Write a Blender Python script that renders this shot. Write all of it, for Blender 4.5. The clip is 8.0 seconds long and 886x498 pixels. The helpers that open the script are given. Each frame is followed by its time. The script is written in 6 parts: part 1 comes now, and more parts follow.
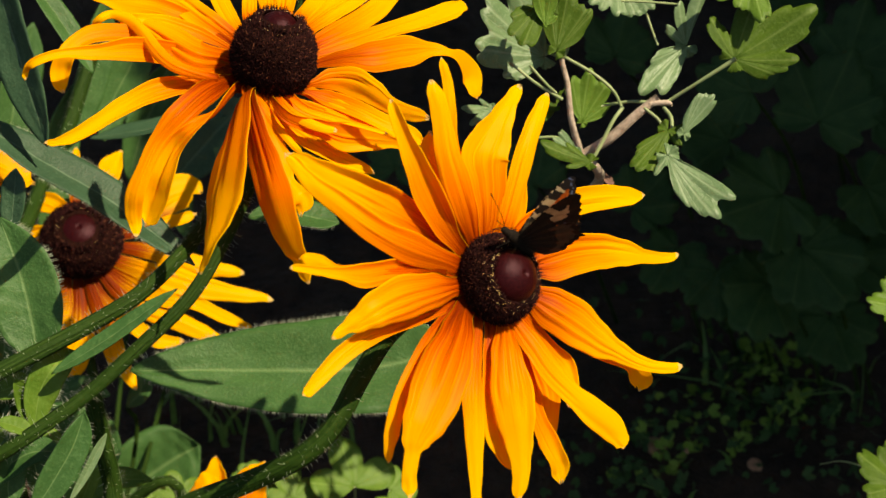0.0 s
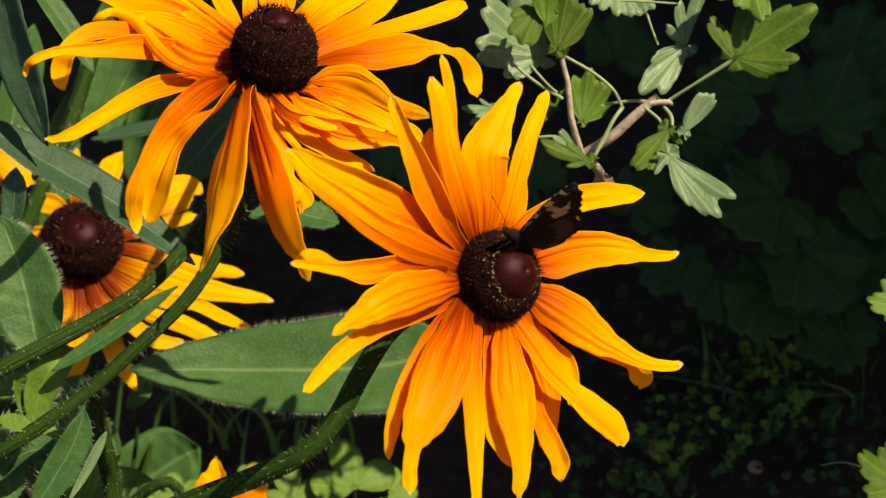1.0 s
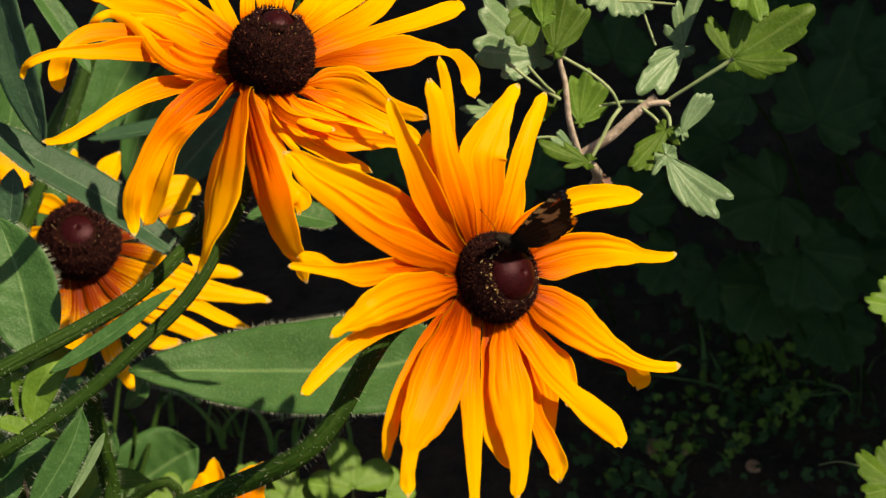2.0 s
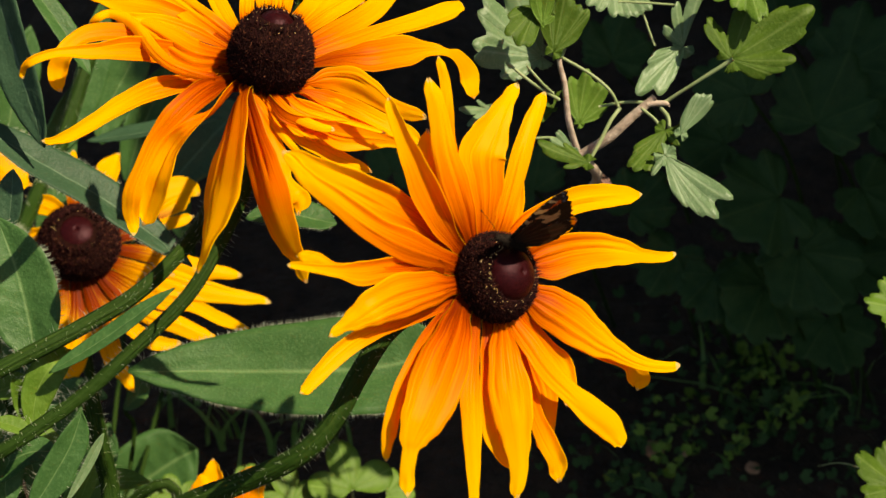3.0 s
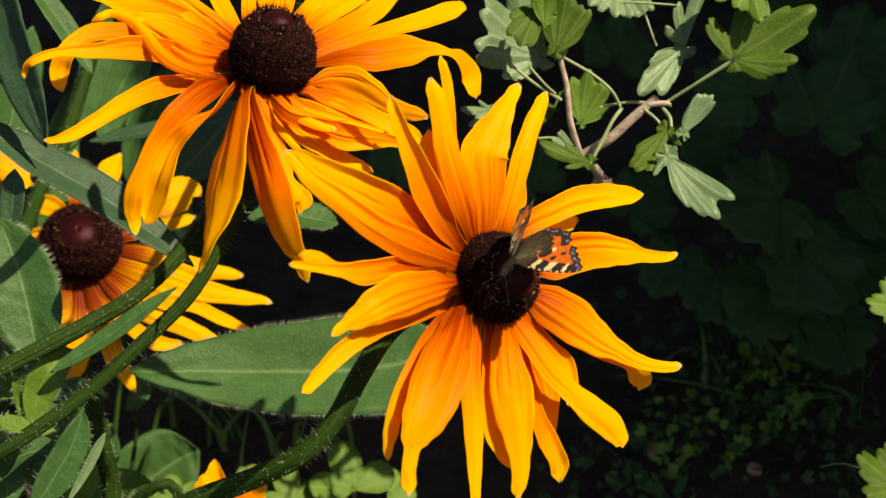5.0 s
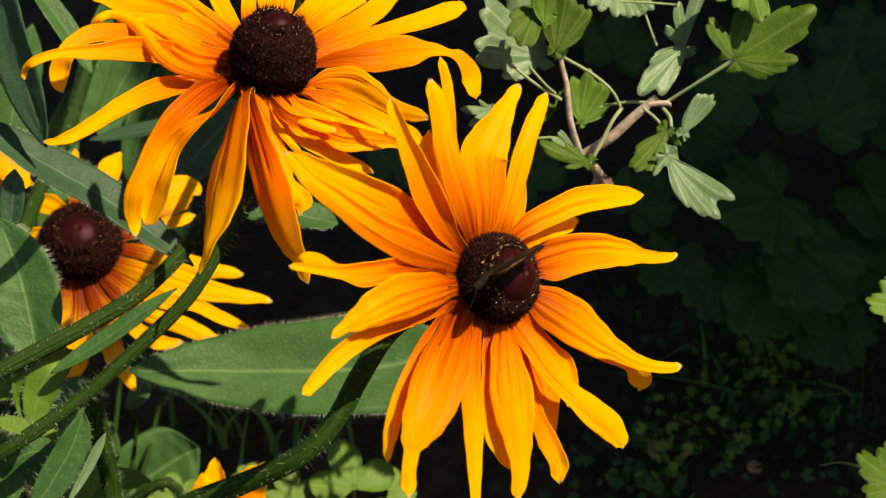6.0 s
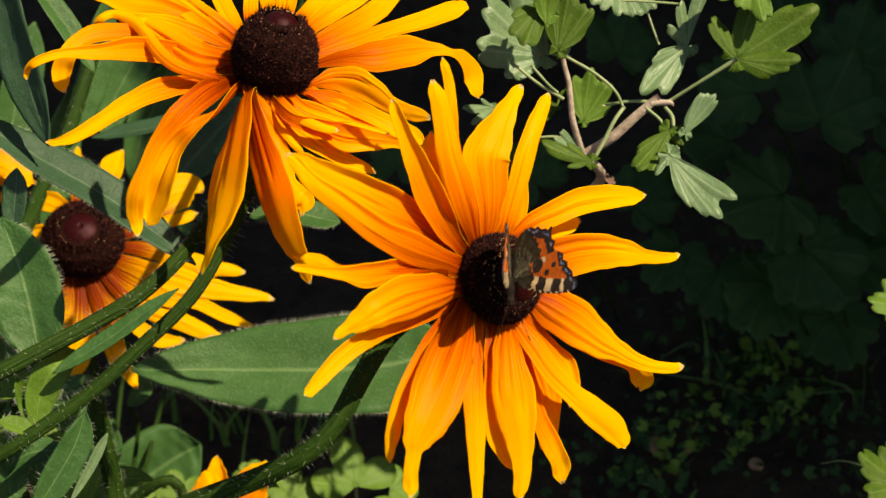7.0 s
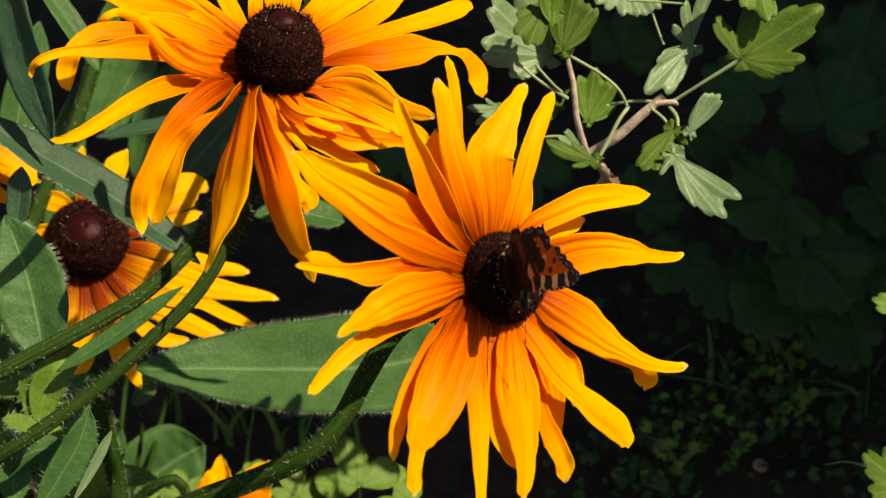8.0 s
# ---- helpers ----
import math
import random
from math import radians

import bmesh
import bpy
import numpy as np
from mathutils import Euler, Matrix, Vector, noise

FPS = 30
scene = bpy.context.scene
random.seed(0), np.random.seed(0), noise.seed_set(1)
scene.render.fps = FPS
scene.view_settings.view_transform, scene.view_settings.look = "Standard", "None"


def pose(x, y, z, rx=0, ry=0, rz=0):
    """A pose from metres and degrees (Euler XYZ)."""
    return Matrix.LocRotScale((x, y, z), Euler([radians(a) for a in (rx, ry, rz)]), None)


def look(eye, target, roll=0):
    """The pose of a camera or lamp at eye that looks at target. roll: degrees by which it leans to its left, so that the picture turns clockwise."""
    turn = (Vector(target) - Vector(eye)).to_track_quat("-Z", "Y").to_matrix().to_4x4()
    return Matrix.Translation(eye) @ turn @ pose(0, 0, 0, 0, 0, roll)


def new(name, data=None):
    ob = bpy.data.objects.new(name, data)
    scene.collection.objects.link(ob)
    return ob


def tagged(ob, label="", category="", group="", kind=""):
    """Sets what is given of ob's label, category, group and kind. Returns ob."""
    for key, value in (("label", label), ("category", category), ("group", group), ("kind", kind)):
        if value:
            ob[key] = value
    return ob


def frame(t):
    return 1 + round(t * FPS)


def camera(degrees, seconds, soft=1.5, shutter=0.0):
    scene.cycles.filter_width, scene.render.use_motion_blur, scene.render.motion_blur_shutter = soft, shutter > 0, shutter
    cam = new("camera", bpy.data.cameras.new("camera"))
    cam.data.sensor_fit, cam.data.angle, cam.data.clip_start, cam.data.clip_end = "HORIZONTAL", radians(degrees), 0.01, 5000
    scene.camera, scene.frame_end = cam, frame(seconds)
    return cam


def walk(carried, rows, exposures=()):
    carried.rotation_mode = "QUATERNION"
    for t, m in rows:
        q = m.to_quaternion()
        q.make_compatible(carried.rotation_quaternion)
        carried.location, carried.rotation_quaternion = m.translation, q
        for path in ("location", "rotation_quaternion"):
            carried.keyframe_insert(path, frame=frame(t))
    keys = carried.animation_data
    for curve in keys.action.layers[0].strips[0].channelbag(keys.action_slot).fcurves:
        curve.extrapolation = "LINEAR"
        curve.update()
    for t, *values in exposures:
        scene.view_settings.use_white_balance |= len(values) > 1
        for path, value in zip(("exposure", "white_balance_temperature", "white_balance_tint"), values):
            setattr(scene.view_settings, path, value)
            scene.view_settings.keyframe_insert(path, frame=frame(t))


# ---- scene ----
cam = camera(30, 8.0, soft=1.42)
cam.data.dof.use_dof = True
cam.data.dof.focus_distance = 0.55
cam.data.dof.aperture_fstop = 24
PATH = [
    (0.0, look((0.00000, -0.41000, 0.64000), (0.00009, -0.00038, 0.35327))),
    (0.5, look((0.00000, -0.41255, 0.63635), (0.00000, -0.00087, 0.35257))),
    (1.0, look((0.00000, -0.41193, 0.63725), (0.00000, -0.00087, 0.35257))),
    (1.5, look((0.00000, -0.41090, 0.63872), (0.00034, -0.00058, 0.35299))),
    (3.0, look((0.00000, -0.41179, 0.63744), (0.00085, -0.00063, 0.35292))),
    (3.5, look((0.00000, -0.41224, 0.63680), (0.00034, -0.00073, 0.35278))),
    (4.0, look((0.00000, -0.41134, 0.63808), (0.00000, -0.00053, 0.35306))),
    (4.5, look((0.00000, -0.41233, 0.63667), (0.00034, -0.00073, 0.35278))),
    (6.0, look((0.00000, -0.41099, 0.63859), (0.00034, -0.00048, 0.35313))),
    (6.5, look((0.00000, -0.41000, 0.64000), (0.00000, -0.00038, 0.35327))),
    (7.0, look((0.00000, -0.40969, 0.64045), (-0.00029, -0.00038, 0.35327))),
    (7.5, look((0.00000, -0.41067, 0.63904), (-0.00085, -0.00078, 0.35271))),
    (8.0, look((0.00000, -0.41045, 0.63936), (-0.00154, -0.00063, 0.35292))),
]
walk(cam, PATH, exposures=((0.0, 0.73, 7700, 11), (8.0, 0.73, 7700, 11)))

# ---- light ----
SUN = Vector((0.50, -0.19, 0.845)).normalized()
world = bpy.data.worlds.new("sky")
scene.world = world
world.use_nodes = True
sky = world.node_tree.nodes.new("ShaderNodeTexSky")
sky.sky_type = "NISHITA"
sky.sun_disc = False
sky.sun_elevation = math.asin(SUN.z)
sky.sun_rotation = math.atan2(SUN.x, SUN.y)
world.node_tree.links.new(sky.outputs[0], world.node_tree.nodes["Background"].inputs[0])
world.node_tree.nodes["Background"].inputs[1].default_value = 0.075
lamp = bpy.data.lights.new("sun", "SUN")
lamp.energy = 5.0
lamp.angle = radians(0.6)
lamp.color = (1.0, 0.91, 0.74)
sun = new("sun", lamp)
sun.matrix_basis = look(SUN * 5, (0, 0, 0))


# ---- materials ----
class Nodes:
    """A small builder for node materials."""

    def __init__(self, name):
        self.mat = bpy.data.materials.new(name)
        self.mat.use_nodes = True
        self.tree = self.mat.node_tree
        self.shader = self.tree.nodes["Principled BSDF"]
        self.out = self.tree.nodes["Material Output"]

    def put(self, kind, inputs=(), **settings):
        n = self.tree.nodes.new(kind)
        for key, value in settings.items():
            setattr(n, key, value)
        for key, value in dict(inputs).items():
            self.set(n, key, value)
        return n

    def set(self, n, key, value):
        if hasattr(value, "node"):
            self.tree.links.new(value, n.inputs[key])
        else:
            n.inputs[key].default_value = value

    def noise(self, vector, scale, detail=4, rough=0.55):
        return self.put("ShaderNodeTexNoise", {"Vector": vector, "Scale": scale, "Detail": detail, "Roughness": rough}).outputs["Fac"]

    def coords(self, which="Object"):
        return self.put("ShaderNodeTexCoord").outputs[which]

    def scaled(self, vector, scale):
        return self.put("ShaderNodeMapping", {"Vector": vector, "Scale": scale}).outputs[0]

    def ramp(self, fac, stops):
        n = self.put("ShaderNodeValToRGB", {"Fac": fac})
        e = n.color_ramp.elements
        while len(e) < len(stops):
            e.new(0.5)
        for el, (p, c) in zip(e, stops):
            el.position = p
            el.color = (*c, 1) if len(c) == 3 else c
        return n.outputs[0]

    def mix(self, fac, a, b, blend="MIX"):
        n = self.put("ShaderNodeMix", data_type="RGBA", blend_type=blend)
        self.set(n, 0, fac)
        for key, v in ((6, a), (7, b)):
            if not hasattr(v, "node") and len(v) == 3:
                v = (*v, 1)
            self.set(n, key, v)
        return n.outputs[2]

    def math(self, op, a, b=0.0):
        n = self.put("ShaderNodeMath", operation=op)
        self.set(n, 0, a)
        self.set(n, 1, b)
        return n.outputs[0]

    def bump(self, height, strength, distance):
        self.set(self.shader, "Normal", self.put("ShaderNodeBump", {"Height": height, "Strength": strength, "Distance": distance}).outputs[0])

    def surface(self, color, rough, spec=0.5, sheen=0.0):
        self.set(self.shader, "Base Color", color if hasattr(color, "node") or len(color) == 4 else (*color, 1))
        self.set(self.shader, "Roughness", rough)
        self.set(self.shader, "Specular IOR Level", spec)
        if sheen:
            self.set(self.shader, "Sheen Weight", sheen)
        return self

    def thin(self, color, share):
        """Lets a share of the light through, as a leaf does."""
        t = self.put("ShaderNodeBsdfTranslucent", {"Color": color})
        m = self.put("ShaderNodeMixShader", {"Fac": share})
        self.tree.links.new(self.shader.outputs[0], m.inputs[1])
        self.tree.links.new(t.outputs[0], m.inputs[2])
        self.tree.links.new(m.outputs[0], self.out.inputs[0])
        return self


def split_uv(n):
    s = n.put("ShaderNodeSeparateXYZ", {0: n.coords("UV")})
    return s.outputs[0], s.outputs[1]


def petal_material(name, base, inner, outer, spread, dark=(0.25, 0.02, 0.0)):
    n = Nodes(name)
    u, v = split_uv(n)
    uv = n.coords("UV")
    rand = n.put("ShaderNodeObjectInfo").outputs["Random"]
    shifted = n.put("ShaderNodeVectorMath", {0: uv, 1: n.put("ShaderNodeCombineXYZ", {0: rand, 1: rand}).outputs[0]}, operation="ADD").outputs[0]
    streak = n.noise(n.scaled(shifted, (1.6, 26.0, 1.0)), 1.0, 3)
    fine = n.noise(n.scaled(shifted, (5.0, 90.0, 1.0)), 1.0, 2)
    blotch = n.noise(n.scaled(shifted, (3.0, 3.0, 1.0)), 1.0, 4)
    where = n.math("ADD", u, n.math("MULTIPLY", n.math("SUBTRACT", streak, 0.5), 0.42))
    where = n.math("ADD", where, n.math("MULTIPLY", n.math("SUBTRACT", blotch, 0.5), 0.25))
    where = n.math("ADD", where, n.math("MULTIPLY", n.math("SUBTRACT", rand, 0.5), 0.18))
    col = n.ramp(where, ((0.07, dark), (0.15 * spread, base), (0.37 * spread, inner), (min(0.95, 0.62 * spread), outer), (1.0, (0.97, 0.61, 0.002))))
    col = n.mix(n.math("MULTIPLY", n.ramp(fine, ((0.45, (0, 0, 0)), (0.75, (1, 1, 1)))), 0.16), col, inner)
    # paler yellow along the thin edges, painting in their backlit rim
    rim = n.ramp(n.math("ABSOLUTE", n.math("SUBTRACT", v, 0.5)), ((0.455, (0, 0, 0)), (0.5, (1, 1, 1))))
    col = n.mix(n.math("MULTIPLY", rim, 0.45), col, (0.97, 0.66, 0.02))
    tip = n.ramp(n.math("ADD", u, n.math("MULTIPLY", blotch, 0.03)), ((0.988, (0, 0, 0)), (1.012, (1, 1, 1))))
    col = n.mix(n.math("MULTIPLY", tip, 0.75), col, (0.80, 0.66, 0.34))
    n.surface(col, 0.5, 0.10)
    n.bump(n.math("ADD", streak, n.math("MULTIPLY", fine, 0.15)), 0.13, 0.0006)
    n.thin(n.mix(1.0, col, (1.0, 0.86, 0.8), "MULTIPLY"), 0.58)
    return n.mat


def leaf_material(name, dark, light, vein, share=0.25, rough=0.5, veins=16.0, vein_mix=0.5, gloss=0.22, ribs=0.05):
    n = Nodes(name)
    u, v = split_uv(n)
    obj = n.coords()
    rand = n.put("ShaderNodeObjectInfo").outputs["Random"]
    mott = n.noise(obj, 120.0, 4)
    fine = n.noise(obj, 900.0, 3)
    side = n.math("ABSOLUTE", n.math("SUBTRACT", v, 0.5))
    wave = n.put("ShaderNodeMath", {0: n.math("MULTIPLY", n.math("SUBTRACT", u, n.math("MULTIPLY", side, 0.45)), veins * 6.283)}, operation="SINE").outputs[0]
    rib = n.ramp(wave, ((0.9, (0, 0, 0)), (1.0, (1, 1, 1))))
    mid = n.ramp(side, ((0.0, (1, 1, 1)), (0.035, (0, 0, 0))))
    col = n.mix(n.ramp(mott, ((0.3, (0, 0, 0)), (0.7, (1, 1, 1)))), dark, light)
    patch = n.noise(obj, 38.0, 3)
    col = n.mix(n.math("MULTIPLY", n.ramp(patch, ((0.35, (0, 0, 0)), (0.7, (1, 1, 1)))), 0.45), col, tuple(0.6 * c for c in dark))
    col = n.mix(n.math("MULTIPLY", n.ramp(fine, ((0.50, (0, 0, 0)), (0.72, (1, 1, 1)))), 0.40), col, tuple(min(1, 0.5 * (a + b)) for a, b in zip(light, vein)))
    col = n.mix(n.math("MULTIPLY", rand, 0.35), col, tuple(0.75 * c for c in dark))
    col = n.mix(n.math("MULTIPLY", n.math("MAXIMUM", n.math("MULTIPLY", rib, ribs), mid), vein_mix), col, vein)
    n.surface(col, rough, gloss)
    n.bump(n.math("ADD", n.math("MULTIPLY", fine, 0.5), n.math("SUBTRACT", n.math("MULTIPLY", mott, 0.6), n.math("MULTIPLY", n.math("MAXIMUM", n.math("MULTIPLY", rib, 2 * ribs), mid), 0.25))), 0.7, 0.0007)
    n.thin(col, share)
    return n.mat


def plain(name, a, b, scale, rough=0.7, bump=0.0, distance=0.0005, spec=0.3, sheen=0.0, share=0.0):
    n = Nodes(name)
    f = n.noise(n.coords(), scale, 5)
    col = n.mix(n.ramp(f, ((0.32, (0, 0, 0)), (0.68, (1, 1, 1)))), a, b)
    n.surface(col, rough, spec, sheen)
    if bump:
        n.bump(n.noise(n.coords(), scale * 3, 3), bump, distance)
    if share:
        n.thin(col, share)
    return n.mat


M_PETAL = petal_material("petal_gold", (0.55, 0.07, 0.0), (0.92, 0.295, 0.0), (0.97, 0.515, 0.001), 0.92)
M_PETAL_RED = petal_material("petal_rust_base", (0.12, 0.009, 0.001), (0.38, 0.05, 0.0), (0.97, 0.54, 0.001), 0.86, (0.07, 0.006, 0.002))
M_CONE = plain("cone_brown", (0.007, 0.002, 0.0015), (0.020, 0.006, 0.004), 700, 0.8, 0.8, 0.0006, 0.04)
M_DOME = plain("cone_plum", (0.010, 0.0011, 0.0014), (0.025, 0.003, 0.0035), 1300, 0.36, 0.35, 0.0003, 0.16)
M_DOME.node_tree.nodes["Principled BSDF"].inputs["Specular Tint"].default_value = (0.75, 0.42, 0.50, 1)
N_FLORET = Nodes("floret_brown")
N_FLORET.surface(N_FLORET.ramp(N_FLORET.put("ShaderNodeNewGeometry").outputs["Random Per Island"], ((0.0, (0.006, 0.0013, 0.0012)), (0.6, (0.012, 0.0024, 0.0024)), (0.9, (0.030, 0.007, 0.006)), (1.0, (0.11, 0.04, 0.02)))), 0.7, 0.06)
M_FLORET = N_FLORET.mat
M_POLLEN = plain("pollen", (0.80, 0.50, 0.14), (0.9, 0.72, 0.38), 500, 0.7)
N_STEM = Nodes("stem_green")
STREAK = N_STEM.noise(N_STEM.scaled(N_STEM.coords("UV"), (9.0, 22.0, 1.0)), 1.0, 4)
SPECK = N_STEM.noise(N_STEM.coords(), 420.0, 3)
N_STEM.surface(N_STEM.mix(N_STEM.math("MULTIPLY", SPECK, 0.6), N_STEM.ramp(STREAK, ((0.30, (0.006, 0.018, 0.002)), (0.52, (0.014, 0.036, 0.004)), (0.72, (0.034, 0.066, 0.011)))), (0.014, 0.035, 0.004)), 0.6, 0.08)
N_STEM.bump(N_STEM.math("ADD", STREAK, SPECK), 0.9, 0.0008)
M_STEM = N_STEM.mat
M_HAIR = plain("stem_hair", (0.40, 0.46, 0.34), (0.56, 0.61, 0.48), 300, 0.5, share=0.4)
M_LEAF = leaf_material("leaf_grey_green", (0.036, 0.106, 0.025), (0.060, 0.148, 0.040), (0.18, 0.29, 0.11))
M_LEAF_BLUE = leaf_material("leaf_blue_green", (0.028, 0.072, 0.034), (0.044, 0.098, 0.049), (0.13, 0.21, 0.12), 0.2)
M_LEAF_FRESH = leaf_material("leaf_fresh", (0.085, 0.180, 0.017), (0.14, 0.25, 0.034), (0.22, 0.33, 0.08), 0.35)
M_GOOSE = leaf_material("gooseberry_leaf", (0.050, 0.108, 0.009), (0.094, 0.165, 0.019), (0.19, 0.27, 0.07), 0.35, 0.5, 5.0, 0.40, 0.15, 0.18)
M_GOOSE_PALE = leaf_material("gooseberry_underside", (0.125, 0.225, 0.095), (0.19, 0.30, 0.14), (0.34, 0.44, 0.26), 0.35, 0.42, 5.0, 0.45, 0.45, 0.22)
# leaf green darkened so that deep shade is already in the colour
M_SHADE_LEAF = leaf_material("shade_darkened_leaf", (0.017, 0.056, 0.014), (0.034, 0.084, 0.021), (0.06, 0.11, 0.030), 0.2, 0.7)
M_TWIG = plain("twig_bark", (0.22, 0.17, 0.125), (0.42, 0.34, 0.27), 300, 0.8, 0.8, 0.0008)
M_DRY = plain("dry_leaf", (0.10, 0.05, 0.035), (0.18, 0.10, 0.07), 200, 0.8)
M_PETIOLE = plain("petiole", (0.16, 0.22, 0.09), (0.24, 0.29, 0.14), 200, 0.5)
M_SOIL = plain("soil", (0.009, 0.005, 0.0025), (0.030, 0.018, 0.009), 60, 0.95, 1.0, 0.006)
M_GRASS = plain("grass_blade", (0.05, 0.13, 0.025), (0.10, 0.21, 0.05), 60, 0.5, share=0.25)
M_STONE = plain("pebble", (0.18, 0.10, 0.055), (0.32, 0.20, 0.12), 150, 0.8, 0.5, 0.001)


# ---- helpers for meshes ----
def world_of(ob):
    m = ob.matrix_basis.copy()
    while ob.parent:
        ob = ob.parent
        m = ob.matrix_basis @ m
    return m


def part(name, bm, material, parent, label="", at=None, thick=0.0, smooth=True):
    """Links a bmesh as one mesh object under a thing or a part; at: its pose in the world."""
    me = bpy.data.meshes.new(name)
    bm.to_mesh(me)
    bm.free()
    for m in (material if isinstance(material, (list, tuple)) else (material,)):
        me.materials.append(m)
    if smooth:
        me.polygons.foreach_set("use_smooth", [True] * len(me.polygons))
    ob = new(name, me)
    at = at if at is not None else Matrix.Identity(4)
    if parent:
        ob.parent = parent
        ob.matrix_basis = world_of(parent).inverted() @ at
    else:
        ob.matrix_basis = at
    if thick:
        s = ob.modifiers.new("thickness", "SOLIDIFY")
        s.thickness, s.offset = thick, 0
    if label:
        tagged(ob, label)
    return ob


def smoothstep(a, b, u):
    t = min(1.0, max(0.0, (u - a) / (b - a)))
    return t * t * (3 - 2 * t)


def spline(points, n):
    """n + 1 points along a smooth line through the given ones."""
    p = [Vector(q) for q in points]
    p = [p[0] * 2 - p[1]] + p + [p[-1] * 2 - p[-2]]
    out = []
    for i in range(n + 1):
        s = i / n * (len(p) - 3)
        k = min(int(s), len(p) - 4)
        t = s - k
        a, b, c, d = p[k:k + 4]
        out.append(0.5 * (2 * b + (c - a) * t + (2 * a - 5 * b + 4 * c - d) * t * t + (3 * b - a - 3 * c + d) * t ** 3))
    return out


def sheet(grid, closed=False):
    """A bmesh from rows of points, with the row and column as its texture place."""
    bm = bmesh.new()
    uv = bm.loops.layers.uv.new("UVMap")
    rows = [[bm.verts.new(p) for p in row] for row in grid]
    nu, nv = len(rows) - 1, len(rows[0]) - (0 if closed else 1)
    for i in range(nu):
        for j in range(nv):
            k = (j + 1) % len(rows[0])
            f = bm.faces.new((rows[i][j], rows[i + 1][j], rows[i + 1][k], rows[i][k]))
            for loop, (a, b) in zip(f.loops, ((i, j), (i + 1, j), (i + 1, j + 1), (i, j + 1))):
                loop[uv].uv = (a / nu, b / nv)
    return bm


def tube(points, radii, sides=10, n=None, ridges=0.0):
    line = spline(points, n or 6 * (len(points) - 1))
    grid, side = [], Vector((0.31, 0.22, 0.92))
    for i, p in enumerate(line):
        t = (line[min(i + 1, len(line) - 1)] - line[max(i - 1, 0)]).normalized()
        side = (side - side.dot(t) * t).normalized()
        up = t.cross(side)
        s = i / (len(line) - 1) * (len(radii) - 1)
        k = min(int(s), len(radii) - 2)
        r = radii[k] + (radii[k + 1] - radii[k]) * (s - k)
        row = []
        for j in range(sides):
            a = 2 * math.pi * j / sides
            q = r * (1 + ridges * (j % 4 == 0) + 0.35 * ridges * (j % 4 == 2))
            row.append(p + q * (math.cos(a) * side + math.sin(a) * up))
        grid.append(row)
    bm = sheet(grid, closed=True)
    bm.verts.ensure_lookup_table()
    bm.faces.new([bm.verts[j] for j in range(sides)][::-1])
    bm.faces.new([bm.verts[len(bm.verts) - sides + j] for j in range(sides)])
    return bm, line


def spikes(roots, length, radius, rng, sag=0.0):
    """One bmesh of many fine three-sided hairs from (place, direction) pairs."""
    verts, faces = [], []
    for p, d in roots:
        d = d.normalized()
        a = d.orthogonal().normalized()
        b = d.cross(a)
        k, r = len(verts), radius * rng.uniform(0.8, 1.2)
        h = length * rng.uniform(0.5, 1.2)
        for q in range(3):
            w = 2.094 * q
            verts.append(p + r * (math.cos(w) * a + math.sin(w) * b))
        verts.append(p + d * h + Vector((0, 0, -sag * h)))
        faces += [(k, k + 1, k + 3), (k + 1, k + 2, k + 3), (k + 2, k, k + 3)]
    me = bpy.data.meshes.new("hairs")
    me.from_pydata(verts, [], faces)
    bm = bmesh.new()
    bm.from_mesh(me)
    bpy.data.meshes.remove(me)
    return bm


# ---- the flowers ----
class Head:
    """A flower head: its frame in the world, with the axis as z."""

    def __init__(self, plant, centre, axis, material):
        z = Vector(axis).normalized()
        x = (Vector((1, 0, 0)) - z.x * z).normalized()
        y = z.cross(x)
        self.pose = Matrix.Translation(centre) @ Matrix((x, y, z)).transposed().to_4x4()
        self.plant, self.material, self.count = plant, material, 0


